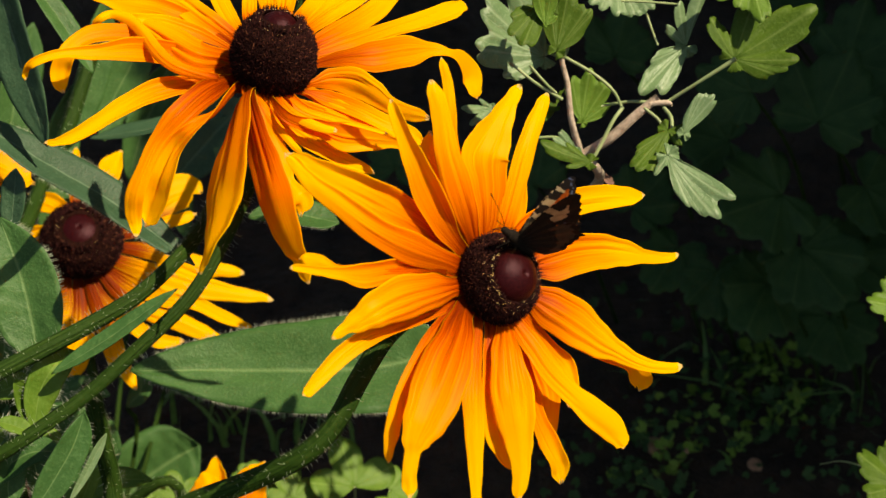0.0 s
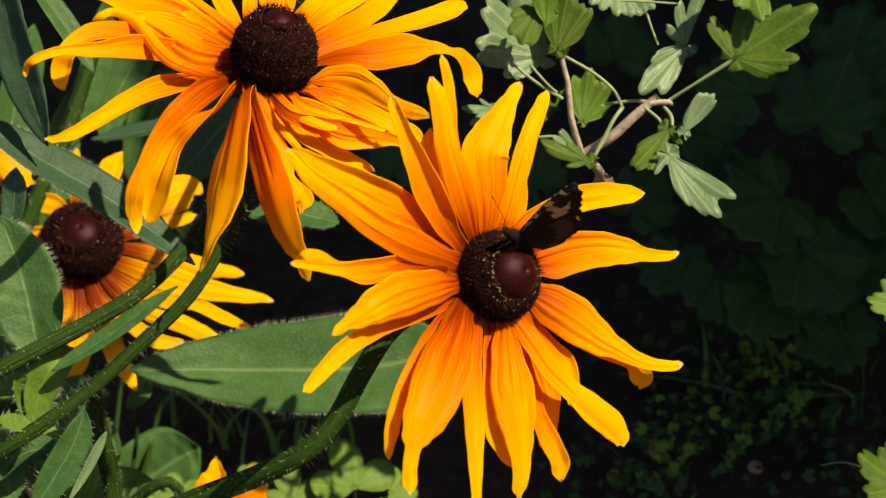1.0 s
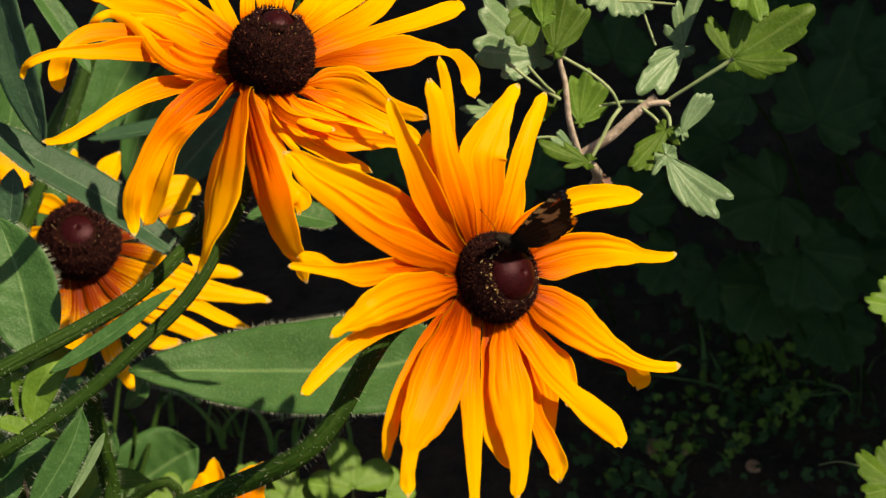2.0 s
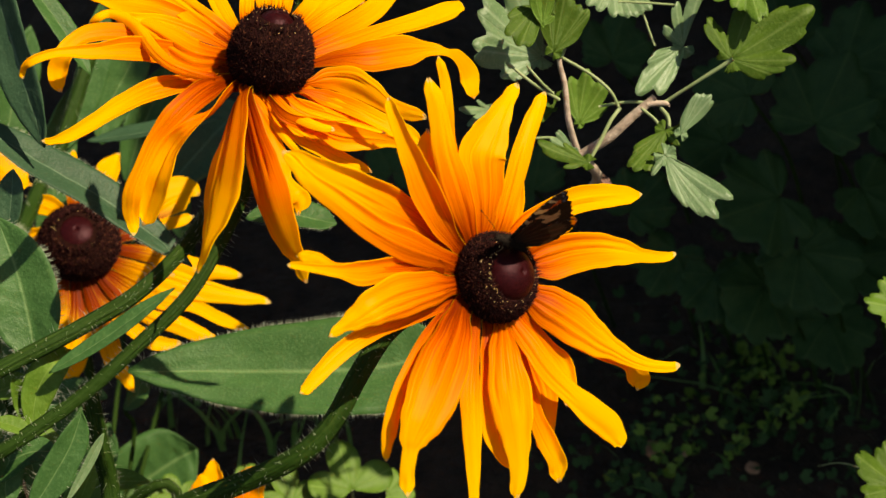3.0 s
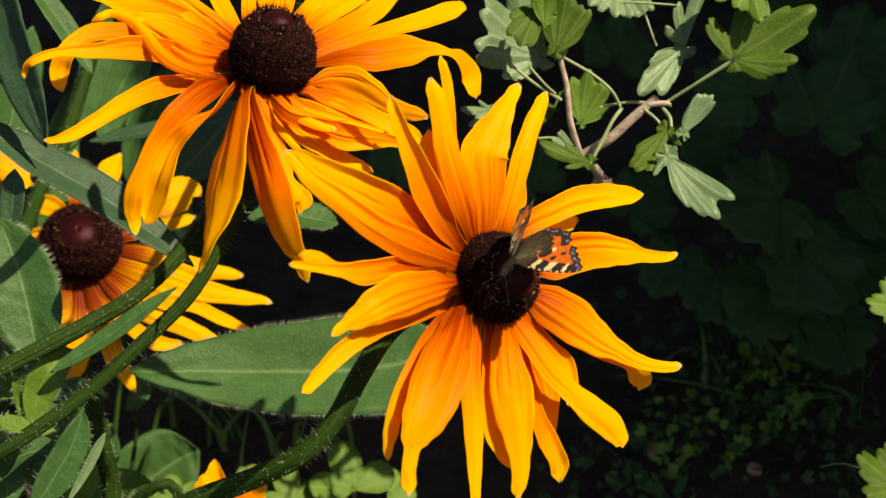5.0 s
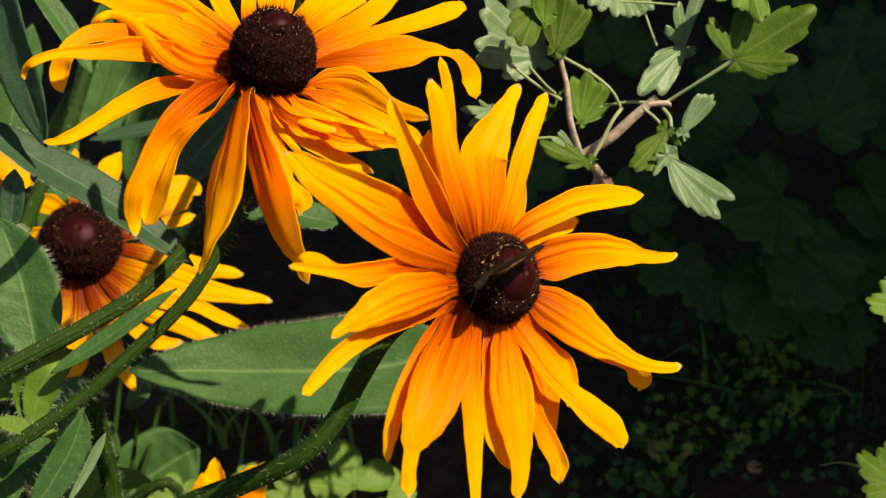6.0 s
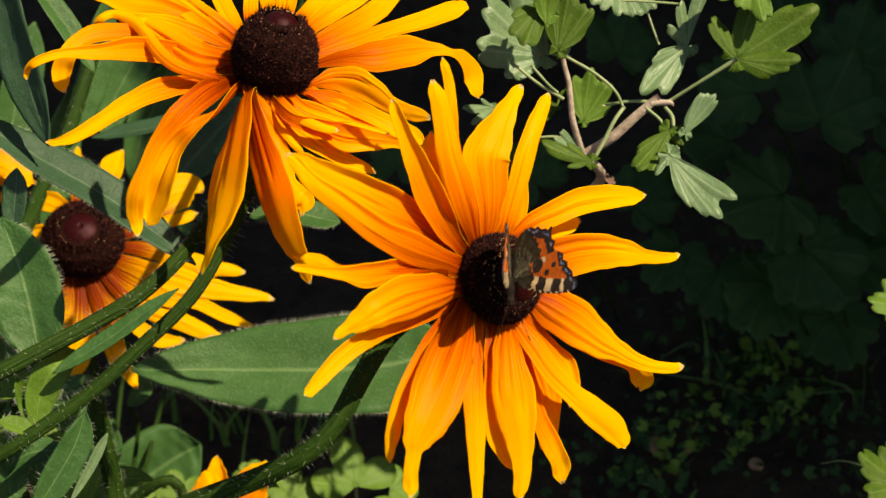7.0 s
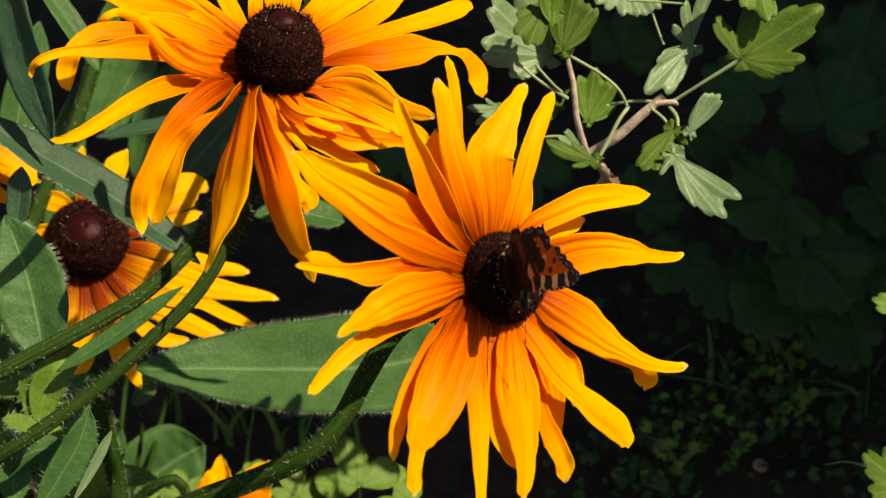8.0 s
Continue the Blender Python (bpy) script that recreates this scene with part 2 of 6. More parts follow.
def petal(head, azimuth, rise, length, width, droop, sweep, hook=0, r0=0.009, z0=0.0, roll=0, twist=0, cup=None, tip=None, waist=1.0, end=None):
    """A ray petal: it starts on the rim at an azimuth, rises, bends down by droop, sideways by sweep and hooks at its end."""
    head.count += 1
    rng = random.Random(head.count * 17 + int(length * 1e5))
    a = radians(azimuth)
    rad, tan, up = Vector((math.cos(a), math.sin(a), 0)), Vector((-math.sin(a), math.cos(a), 0)), Vector((0, 0, 1))
    n, m = 30, 16
    p = rad * r0 + up * z0
    grid = []
    phase, pleat = rng.uniform(0, 6.28), rng.uniform(0.6, 1.2)
    wob, wob2 = rng.uniform(-1, 1), rng.uniform(0, 6.28)
    notch = rng.uniform(0.0, 0.014)
    curl = rng.uniform(-0.3, 0.5)
    twist = twist + rng.uniform(-14, 14)
    cup = rng.choice((0.40, 0.22, 0.05, -0.28, -0.45)) if cup is None else cup
    tip = rng.uniform(0.22, 0.5) if tip is None else tip
    creases = [(rng.uniform(-0.6, 0.6), rng.choice((-1, 1)) * rng.uniform(0.04, 0.09), rng.uniform(0.10, 0.18)) for k in range(3)]
    end_curl = rng.choice((0, 0, 25, 55, -35)) if end is None else end
    ends = max(0.05, 0.48 * tip * width / length)
    roll_side, roll_much = rng.choice((-1, 1)), rng.choice((0.0, 0.08, 0.16, 0.26)) * rng.choice((1, 1, -1))
    last = 0.0
    for i in range(n + 1):
        u = 1 - (1 - i / n) ** 1.3
        e = radians(rise - droop * u - hook * smoothstep(0.68, 1, u) - end_curl * smoothstep(0.88, 1, u) + 4 * math.sin(7 * u + phase))
        s = radians(sweep * u)
        d = math.cos(e) * (math.cos(s) * rad + math.sin(s) * tan) + math.sin(e) * up
        if i:
            p = p + d * (length * (u - last))
        last = u
        normal = (up - up.dot(d) * d).normalized()
        side = normal.cross(d)
        r = radians(roll + twist * u)
        side, normal = side * math.cos(r) + normal * math.sin(r), normal * math.cos(r) - side * math.sin(r)
        w = 0.42 + 0.58 * smoothstep(0.0, 0.42, u)
        w *= 1 - (1 - tip) * smoothstep(0.52 * waist, waist, u) ** 1.15
        if u > 1 - ends:
            w *= math.sqrt(max(0.03, 1 - ((u - 1 + ends) / ends) ** 2))
        w *= width / 2
        c = cup * (1.4 - 0.8 * u) + curl * 0.25 * smoothstep(0.7, 1, u)
        row = []
        for j in range(m + 1):
            v = 2 * j / m - 1
            ridge = 0.046 * pleat * width * math.cos(v * 6.4 + 0.5 * math.sin(phase + 2 * u)) * (1 - 0.4 * u) * (1 - v ** 4)
            wave = 0.06 * width * math.sin(u * 9 + phase + v * 1.2) * v * v * smoothstep(0.15, 0.6, u)
            fold = sum(h * width * math.exp(-((v - a - 0.15 * math.sin(3 * u + phase)) / b) ** 2) for a, h, b in creases) * smoothstep(0.05, 0.4, u) * (1 - 0.6 * u)
            curled = smoothstep(0.35, 1.0, v * roll_side) * smoothstep(0.08, 0.4, u)
            crumple = 0.06 * width * noise.noise(Vector((u * 14 + phase, v * 1.6, phase))) * smoothstep(0.72, 1.0, u)
            lift = c * w * v * v + ridge + wave + fold + roll_much * width * curled + crumple
            edge = 0.02 * math.sin(u * 17 + wob2 + (2 if v > 0 else 0)) * abs(v) ** 3
            back = -notch * length * math.cos(v * 4.7) * smoothstep(0.9, 1, u)
            row.append(p + side * (v * w * (1 + edge - 0.35 * abs(roll_much) * curled)) + normal * lift + d * back)
        grid.append(row)
    bm = sheet(grid)
    return part("petal", bm, head.material, head.plant, at=head.pose, thick=0.00022)


def ray(head, line, widths, faces, cup=0.0, pleat=1.0, crumple=1.0, edge=0.0):
    """A ray petal along its midrib in the head's own space, in millimetres: its width at each station, and the way its upper side looks at base, middle and tip."""
    head.count += 1
    rng = random.Random(head.count * 31 + 7)
    n, m = 44, 26
    mid = spline(line, n)
    total = sum((a - b).length for a, b in zip(mid, mid[1:]))
    wide = max(widths)
    faces = [Vector(q) for q in faces]
    phase, wob = rng.uniform(0, 6.28), rng.uniform(0, 6.28)
    creases = [(rng.uniform(-0.65, 0.65), rng.choice((-1, 1, -1)) * rng.uniform(0.030, 0.075), rng.uniform(0.05, 0.12), rng.uniform(0.5, 1.0)) for k in range(3)]
    ends = 0.95 * widths[-1] / total
    bend = rng.uniform(-0.35, 0.35) * widths[-1]
    edge = edge or rng.choice((-0.13, -0.08, 0.0, 0.08, 0.13))
    grid, run = [], 0.0
    for i, p in enumerate(mid):
        if i:
            run += (p - mid[i - 1]).length
        u = run / total
        t = (mid[min(i + 1, n)] - mid[max(i - 1, 0)]).normalized()
        face = faces[0].lerp(faces[1], smoothstep(0, 0.5, i / n)) if i * 2 < n else faces[1].lerp(faces[2], smoothstep(0.5, 1, i / n))
        normal = (face - face.dot(t) * t).normalized()
        side = normal.cross(t)
        s = i / n * (len(widths) - 1)
        k = min(int(s), len(widths) - 2)
        w = 0.5 * (widths[k] + (widths[k + 1] - widths[k]) * smoothstep(0, 1, s - k))
        if u > 1 - ends:
            w *= max(0.10, 1 - ((u - 1 + ends) / ends) ** 1.8) ** 0.7
        fade = smoothstep(0.0, 0.12, u)
        row = []
        for j in range(m + 1):
            v = 2 * j / m - 1
            ribs = 0.013 * pleat * wide * math.cos(v * 5.2 + 0.6 * math.sin(phase + 2.4 * u)) * (1 - 0.45 * u)
            fold = sum(h * pleat * wide * math.exp(-((v - a - 0.2 * math.sin(2.6 * u + phase)) / b) ** 2) * (1 - smoothstep(c * 0.7, c, u)) for a, h, b, c in creases)
            wave = 0.05 * wide * math.sin(u * 8 + phase + v * 1.3) * abs(v) ** 3 * smoothstep(0.2, 0.6, u)
            rough = 0.06 * crumple * wide * noise.noise(Vector((u * 15 + phase, v * 1.8, wob))) * smoothstep(0.74, 1.0, u)
            rolled = edge * wide * smoothstep(0.3, 1.0, v if edge > 0 else -v) ** 2 * smoothstep(0.1, 0.4, u) * (1 if edge > 0 else -1)
            scale = min(1.0, 2.2 * w / wide)
            lift = cup * w * (v * v - 0.75) + scale * fade * ((ribs + fold) * (1 - v ** 4) + wave + rolled) + rough * scale
            ragged = 0.018 * math.sin(u * 19 + wob + (2 if v > 0 else 0)) * abs(v) ** 3
            notch = 0.14 * widths[-1] * math.cos(v * 6.5 + phase) * smoothstep(0.95, 1, u)
            row.append((p + side * (v * w * (1 + ragged) + bend * smoothstep(1 - 2 * ends, 1, u) ** 2) + normal * lift + t * notch) * 0.001)
        grid.append(row)
    return part("petal", sheet(grid), head.material, head.plant, at=head.pose, thick=0.00022)


def cone(head, radius, height, seed, label, florets=5200, cap=0.62, grains=150, sink=0.0, low=1.0):
    """The dark domed centre: a bulging cone, a plum cap, florets all round it and a ring of pollen."""
    rng = random.Random(seed)
    seat_pose = head.pose @ pose(0, 0, -sink)

    def profile(s):
        keys = ((0, 0.55, -0.10), (0.12, 0.86, 0.02), (0.35, 1.0, 0.26), (0.6, 0.95, 0.55), (0.78, 0.80, 0.74), (0.9, 0.58, 0.86), (1.0, 0.40, 0.93))
        for (a, r1, z1), (b, r2, z2) in zip(keys, keys[1:]):
            if s <= b:
                t = smoothstep(a, b, s) * 0.3 + 0.7 * (s - a) / (b - a)
                return radius * (r1 + (r2 - r1) * t), low * height * (z1 + (z2 - z1) * t)
        return radius * keys[-1][1], low * height * keys[-1][2]

    grid = []
    for i in range(25):
        r, z = profile(i / 24)
        grid.append([Vector((r * math.cos(6.2832 * j / 40), r * math.sin(6.2832 * j / 40), z)) for j in range(40)])
    body = part("flower_cone", sheet(grid, closed=True), M_CONE, head.plant, label, at=seat_pose)
    grid = []
    for i in range(23):
        t = i / 22
        r = radius * cap * math.cos(t * math.pi / 2) + 1e-5
        z = height * (0.80 * low + (1.01 - 0.80 * low) * math.sin(t * math.pi / 2) ** 1.2)
        if t > 0.90:
            z -= 0.05 * height * smoothstep(0.90, 1.0, t)
        grid.append([Vector((r * math.cos(6.2832 * j / 36), r * math.sin(6.2832 * j / 36), z)) for j in range(36)])
    part("cap", sheet(grid, closed=True), M_DOME, body, "smooth plum-brown cap", at=seat_pose)
    def along(s, a, spread):
        r, z = profile(s)
        r2, z2 = profile(s + 0.02)
        out = Vector((math.cos(a), math.sin(a), 0))
        t = (Vector((0, 0, z2 - z)) + out * (r2 - r)).normalized()
        nrm = out * t.z - Vector((0, 0, 1)) * t.dot(out)
        d = nrm + t * rng.uniform(-0.1, 0.8) + Vector((rng.uniform(-1, 1), rng.uniform(-1, 1), rng.uniform(-1, 1))) * spread
        return out * r + Vector((0, 0, z)), d

    roots = [along((k + 0.5) / florets * 0.84 + 0.04, k * 2.39996 + rng.uniform(-0.05, 0.05), 0.55) for k in range(florets)]
    tagged(part("floret", spikes(roots, radius * 0.105, radius * 0.017, rng), M_FLORET, body, at=seat_pose), kind="stuff")
    brim = profile_at(cap, radius, profile)
    roots = [along(brim + rng.gauss(-0.05, 0.025), rng.uniform(0, 6.2832), 0.35) for k in range(260)]
    tagged(part("stamen", spikes(roots, radius * 0.21, radius * 0.024, rng), M_FLORET, body, "spiky dark brown ring of open florets", at=seat_pose), kind="stuff")
    bm = bmesh.new()
    for k in range(grains):
        s = brim + (rng.gauss(-0.012, 0.012) if k % 3 else rng.gauss(-0.07, 0.03))
        a = rng.uniform(0, 6.2832) if k % 4 else 3.0 + rng.gauss(0, 0.9)
        r, z = profile(min(0.97, s))
        q = Vector((math.cos(a) * r * 1.07, math.sin(a) * r * 1.07, z + 0.0005))
        bmesh.ops.create_icosphere(bm, subdivisions=1, radius=rng.uniform(0.00007, 0.00016), matrix=Matrix.Translation(q))
    tagged(part("pollen", bm, M_POLLEN, body, "golden pollen grains", at=seat_pose), kind="stuff")


def profile_at(share, radius, profile):
    """Where along a cone's profile, past its bulge, the radius falls to a share of its widest."""
    return next((0.5 + k * 0.005 for k in range(100) if profile(0.5 + k * 0.005)[0] <= radius * share), 0.98)


def stem(plant, points, radii, hairs, seed, name="stem"):
    rng = random.Random(seed)
    bm, line = tube(points, radii, 24, ridges=-0.17)
    st = part(name, bm, M_STEM, plant)
    if hairs:
        roots = []
        for k in range(hairs):
            s = rng.random() * (len(line) - 2)
            i = int(s)
            t = (line[i + 1] - line[i]).normalized()
            o = Vector((rng.gauss(0, 1), rng.gauss(0, 1), rng.gauss(0, 1)))
            o = (o - o.dot(t) * t).normalized()
            q = s / (len(line) - 1) * (len(radii) - 1)
            j = min(int(q), len(radii) - 2)
            r = radii[j] + (radii[j + 1] - radii[j]) * (q - j)
            roots.append((line[i].lerp(line[i + 1], s - i) + o * r * 0.9, o + t * rng.uniform(-0.3, 0.3)))
        tagged(part("hair", spikes(roots, 0.0029, 0.00006, rng), M_HAIR, st, "fine pale bristles"), kind="stuff")
    return st


def leaf(plant, points, width, facing, material, fold=0.25, shape=0.45, wave=0.03, hairs=0, seed=1, label="", tip=0.9, name="leaf"):
    """A lance-shaped leaf along its midrib; facing: the way its upper side looks."""
    rng = random.Random(seed)
    n, m = 30, 12
    line = spline(points, n)
    total = sum((a - b).length for a, b in zip(line, line[1:]))
    facing = Vector(facing)
    grid, rim = [], []
    ph = rng.uniform(0, 6)
    for i, p in enumerate(line):
        u = i / n
        t = (line[min(i + 1, n)] - line[max(i - 1, 0)]).normalized()
        nrm = (facing - facing.dot(t) * t).normalized()
        side = nrm.cross(t)
        w = (u / shape) ** 0.75 if u < shape else 1 - ((u - shape) / (1 - shape)) ** 1.7
        w = width / 2 * max(0.03, math.sin(min(1, max(0, w)) * math.pi / 2) ** tip)
        row = []
        for j in range(m + 1):
            v = 2 * j / m - 1
            z = fold * w * abs(v) + wave * width * math.sin(u * 11 + ph + (1.5 if v > 0 else 0)) * v * v - 0.06 * w * math.cos(v * 3.1)
            z += 0.035 * width * noise.noise(Vector((u * 16, v * 3.5, seed)))
            row.append(p + side * v * w + nrm * z)
        grid.append(row)
        rim.append((row[0], -side))
        rim.append((row[-1], side))
    lf = part("leaf", sheet(grid), material, plant, label, thick=0.00035)
    if hairs:
        roots = []
        for k in range(hairs):
            i = rng.randrange(2, len(rim) - 4)
            (p, d), (q, _) = rim[i], rim[i + 2]
            roots.append((p.lerp(q, rng.random()), d + facing * rng.uniform(-0.3, 0.3)))
        tagged(part("hair", spikes(roots, 0.0023, 0.00007, rng), M_HAIR, lf, "fine pale fringe"), kind="stuff")
    return lf


def plant_at(x, y, label, group="yellow coneflowers"):
    p = new("rudbeckia_flower")
    p.matrix_basis = pose(x, y, 0)
    return tagged(p, label, "flower", group)


# flower facing the camera, on which the butterfly sits
plant_a = plant_at(-0.16, 0.06, "open golden rudbeckia with orange-flushed petals and dark domed centre")
head_a = Head(plant_a, (0.0144, -0.0059, 0.3454), (0.641, -0.523, 0.562), M_PETAL)
cone(head_a, 0.0134, 0.0165, 3, "dark brown domed cone with pollen ring", sink=0.0007, low=0.84, cap=0.62)
stem(plant_a, ((0.0132, -0.0003, 0.3412), (-0.0007, 0.0013, 0.3330), (-0.0157, -0.0026, 0.3239), (-0.0252, -0.0130, 0.3143), (-0.0338, -0.0236, 0.3027), (-0.0443, -0.0291, 0.2948), (-0.0605, -0.0297, 0.2853), (-0.0807, -0.0303, 0.2757), (-0.1248, -0.0186, 0.2401), (-0.15, 0.05, 0.12), (-0.16, 0.06, -0.01)), (0.0026, 0.0032, 0.0034, 0.0034, 0.0036, 0.0038), 800, 5)
# petals of flower a
ray(head_a, ((-11.8, 2.5, 0.1), (-17.2, 3.3, 1.0), (-34.6, 4.8, 4.0), (-49.0, 7.6, 6.0), (-62.9, 12.9, 8.0), (-72.6, 16.6, 9.0), (-77.5, 20.4, 9.0), (-81.1, 24.0, 9.0)), (5.9, 6.2, 9.5, 7.6, 6.2, 4.9, 3.6, 2.4), ((0.15, -0.20, 0.97), (0.01, -0.28, 0.96), (-0.22, -0.22, 0.95)), cup=-0.2, pleat=1.3, crumple=2.0)
ray(head_a, ((-10.6, 6.1, -1.9), (-15.5, 8.4, -1.0), (-29.7, 13.6, 1.0), (-41.4, 16.7, 2.0), (-53.1, 19.0, 4.0), (-63.5, 21.1, 5.0), (-72.2, 23.0, 6.0), (-78.1, 25.5, 6.0)), (4.3, 4.5, 9.2, 11.1, 9.1, 7.0, 4.9, 3.3), ((0.03, -0.30, 0.95), (0.08, -0.25, 0.96), (-0.10, -0.24, 0.97)), cup=0.1)
ray(head_a, ((-9.2, 6.3, -0.2), (-13.8, 9.1, 1.0), (-22.3, 13.8, 4.0), (-30.9, 21.0, 7.0), (-38.1, 28.2, 10.0), (-44.1, 35.6, 12.0), (-47.9, 41.0, 13.0), (-49.2, 44.0, 13.0)), (4.8, 5.0, 7.9, 8.9, 7.1, 4.4, 3.3, 2.2), ((0.12, -0.38, 0.92), (-0.06, -0.37, 0.93), (-0.26, -0.11, 0.96)), cup=0.35, edge=-0.25)
ray(head_a, ((-4.8, 6.7, -2.8), (-8.3, 11.0, -2.0), (-16.4, 20.1, -1.0), (-22.6, 29.1, 1.0), (-25.5, 36.2, 2.0), (-25.9, 41.1, 3.0)), (3.5, 3.6, 4.9, 5.2, 5.4, 4.4), ((-0.21, -0.29, 0.93), (-0.24, -0.31, 0.92), (-0.32, -0.21, 0.92)))
ray(head_a, ((-4.9, 7.2, -0.2), (-8.0, 11.7, 1.0), (-13.6, 19.2, 4.0), (-18.7, 26.9, 6.0), (-23.6, 34.3, 8.0), (-27.4, 42.7, 10.0), (-30.2, 49.6, 11.0), (-31.3, 54.0, 11.0)), (5.1, 5.3, 8.8, 9.4, 7.9, 6.6, 5.5, 4.1), ((-0.14, -0.45, 0.88), (-0.23, -0.36, 0.91), (-0.35, -0.09, 0.93)), cup=-0.3, pleat=1.2)
ray(head_a, ((-3.4, 6.9, -1.7), (-5.5, 12.0, -1.0), (-10.2, 27.8, 0.0), (-16.0, 39.6, 2.0), (-19.0, 48.3, 4.0), (-21.0, 56.5, 5.0), (-23.3, 61.0, 6.0), (-24.1, 63.9, 6.0)), (3.4, 3.6, 4.4, 2.9, 3.6, 3.6, 3.0, 1.9), ((-0.33, -0.16, 0.93), (-0.30, -0.25, 0.92), (-0.35, -0.11, 0.93)), cup=-0.3)
ray(head_a, ((-1.2, 7.7, -1.2), (-1.9, 13.1, 0.0), (-2.6, 19.4, 2.0), (-4.4, 28.4, 4.0), (-7.0, 35.8, 6.0), (-5.1, 41.9, 7.0), (-1.8, 49.1, 8.0), (2.3, 56.0, 8.0), (6.4, 61.5, 7.0)), (4.1, 4.3, 7.9, 12.3, 15.9, 13.1, 8.2, 4.7, 3.5), ((-0.32, -0.32, 0.89), (-0.31, -0.02, 0.95), (-0.11, 0.26, 0.96)), cup=0.2, pleat=1.3)
ray(head_a, ((2.5, 9.0, -0.5), (3.4, 14.2, 1.0), (3.4, 19.9, 4.0), (5.1, 29.1, 6.0), (6.6, 38.3, 8.0), (9.6, 47.5, 9.0), (13.3, 54.9, 9.0), (15.1, 60.2, 9.0)), (5.9, 6.2, 6.5, 6.6, 7.1, 6.3, 4.9, 3.0), ((-0.35, -0.43, 0.83), (-0.34, -0.07, 0.94), (-0.30, 0.10, 0.95)), cup=-0.3, edge=0.2)
ray(head_a, ((6.6, 11.2, -1.8), (8.9, 16.1, -1.0), (11.2, 24.1, 0.0), (11.1, 32.9, 1.0), (10.8, 37.6, 2.0)), (4.0, 4.2, 5.8, 4.8, 3.4), ((-0.33, -0.02, 0.94), (-0.35, -0.15, 0.92), (-0.35, -0.21, 0.91)))
ray(head_a, ((6.8, 11.0, -0.4), (10.0, 15.2, 1.0), (14.5, 19.5, 4.0), (22.9, 24.1, 6.0), (30.9, 28.2, 8.0), (41.6, 31.1, 8.0), (53.4, 33.6, 7.0), (62.6, 35.3, 6.0)), (4.7, 5.0, 7.2, 8.0, 8.4, 8.0, 6.2, 1.9), ((-0.40, -0.21, 0.89), (-0.10, -0.03, 0.99), (0.12, -0.05, 0.99)), cup=0.25)
ray(head_a, ((12.2, 10.6, -1.8), (16.6, 13.8, -1.0), (24.2, 18.3, -0.0), (32.3, 21.5, -0.0), (38.0, 23.5, 0.0)), (3.0, 3.2, 4.8, 4.9, 4.8), ((-0.15, 0.03, 0.99), (-0.01, 0.02, 1.00), (-0.01, 0.01, 1.00)))
ray(head_a, ((13.9, 5.8, -1.2), (19.0, 7.7, 0.0), (24.6, 9.4, 2.0), (32.5, 12.0, 4.0), (42.9, 14.1, 5.0), (52.2, 14.8, 6.0), (62.7, 14.8, 6.0), (70.8, 15.6, 6.0), (78.1, 17.1, 6.0)), (9.4, 9.9, 13.7, 12.9, 11.3, 8.7, 4.4, 3.5, 2.2), ((-0.31, -0.09, 0.95), (-0.05, -0.10, 0.99), (0.01, -0.03, 1.00)), cup=0.15)
ray(head_a, ((11.2, -1.6, -0.4), (16.2, -3.2, 1.0), (22.3, -6.6, 4.0), (30.0, -10.6, 6.0), (38.3, -14.8, 7.0), (48.1, -17.6, 6.0), (57.9, -19.9, 5.0), (67.7, -20.8, 5.0), (79.2, -20.1, 5.0)), (8.1, 8.5, 14.1, 15.3, 11.7, 7.0, 5.0, 3.9, 3.0), ((-0.46, -0.04, 0.89), (0.03, -0.25, 0.97), (0.00, -0.07, 1.00)), cup=-0.25, pleat=1.4, crumple=1.5)
ray(head_a, ((13.1, -4.8, -1.9), (18.1, -7.0, -1.0), (30.6, -13.4, 1.0), (45.0, -18.1, 2.0), (57.0, -19.9, 2.0), (64.2, -22.5, -1.0), (70.3, -24.4, -4.0), (71.0, -27.2, -6.0)), (4.3, 4.5, 5.3, 4.4, 5.0, 7.4, 7.1, 2.1), ((-0.24, -0.17, 0.96), (0.09, -0.26, 0.96), (-0.32, -0.61, 0.73)), cup=0.2)
ray(head_a, ((6.7, -8.0, -0.3), (9.8, -12.4, 1.0), (13.4, -19.0, 4.0), (18.4, -26.5, 6.0), (26.4, -32.8, 7.0), (35.0, -37.7, 7.0), (44.1, -41.5, 6.0), (50.0, -45.7, 5.0), (51.2, -47.7, 5.0)), (4.8, 5.0, 7.1, 7.7, 7.2, 9.1, 9.3, 6.0, 2.0), ((-0.48, 0.13, 0.87), (-0.08, -0.26, 0.96), (-0.33, -0.19, 0.93)), cup=-0.25, pleat=1.2)
ray(head_a, ((10.7, -7.1, -1.8), (15.1, -10.4, -1.0), (24.1, -18.8, 0.0), (30.0, -22.8, 0.0), (32.9, -28.5, -0.0), (32.6, -35.6, -1.0)), (4.4, 4.6, 5.9, 6.9, 5.3, 3.7), ((-0.28, -0.18, 0.94), (-0.26, -0.23, 0.94), (-0.37, -0.12, 0.92)))
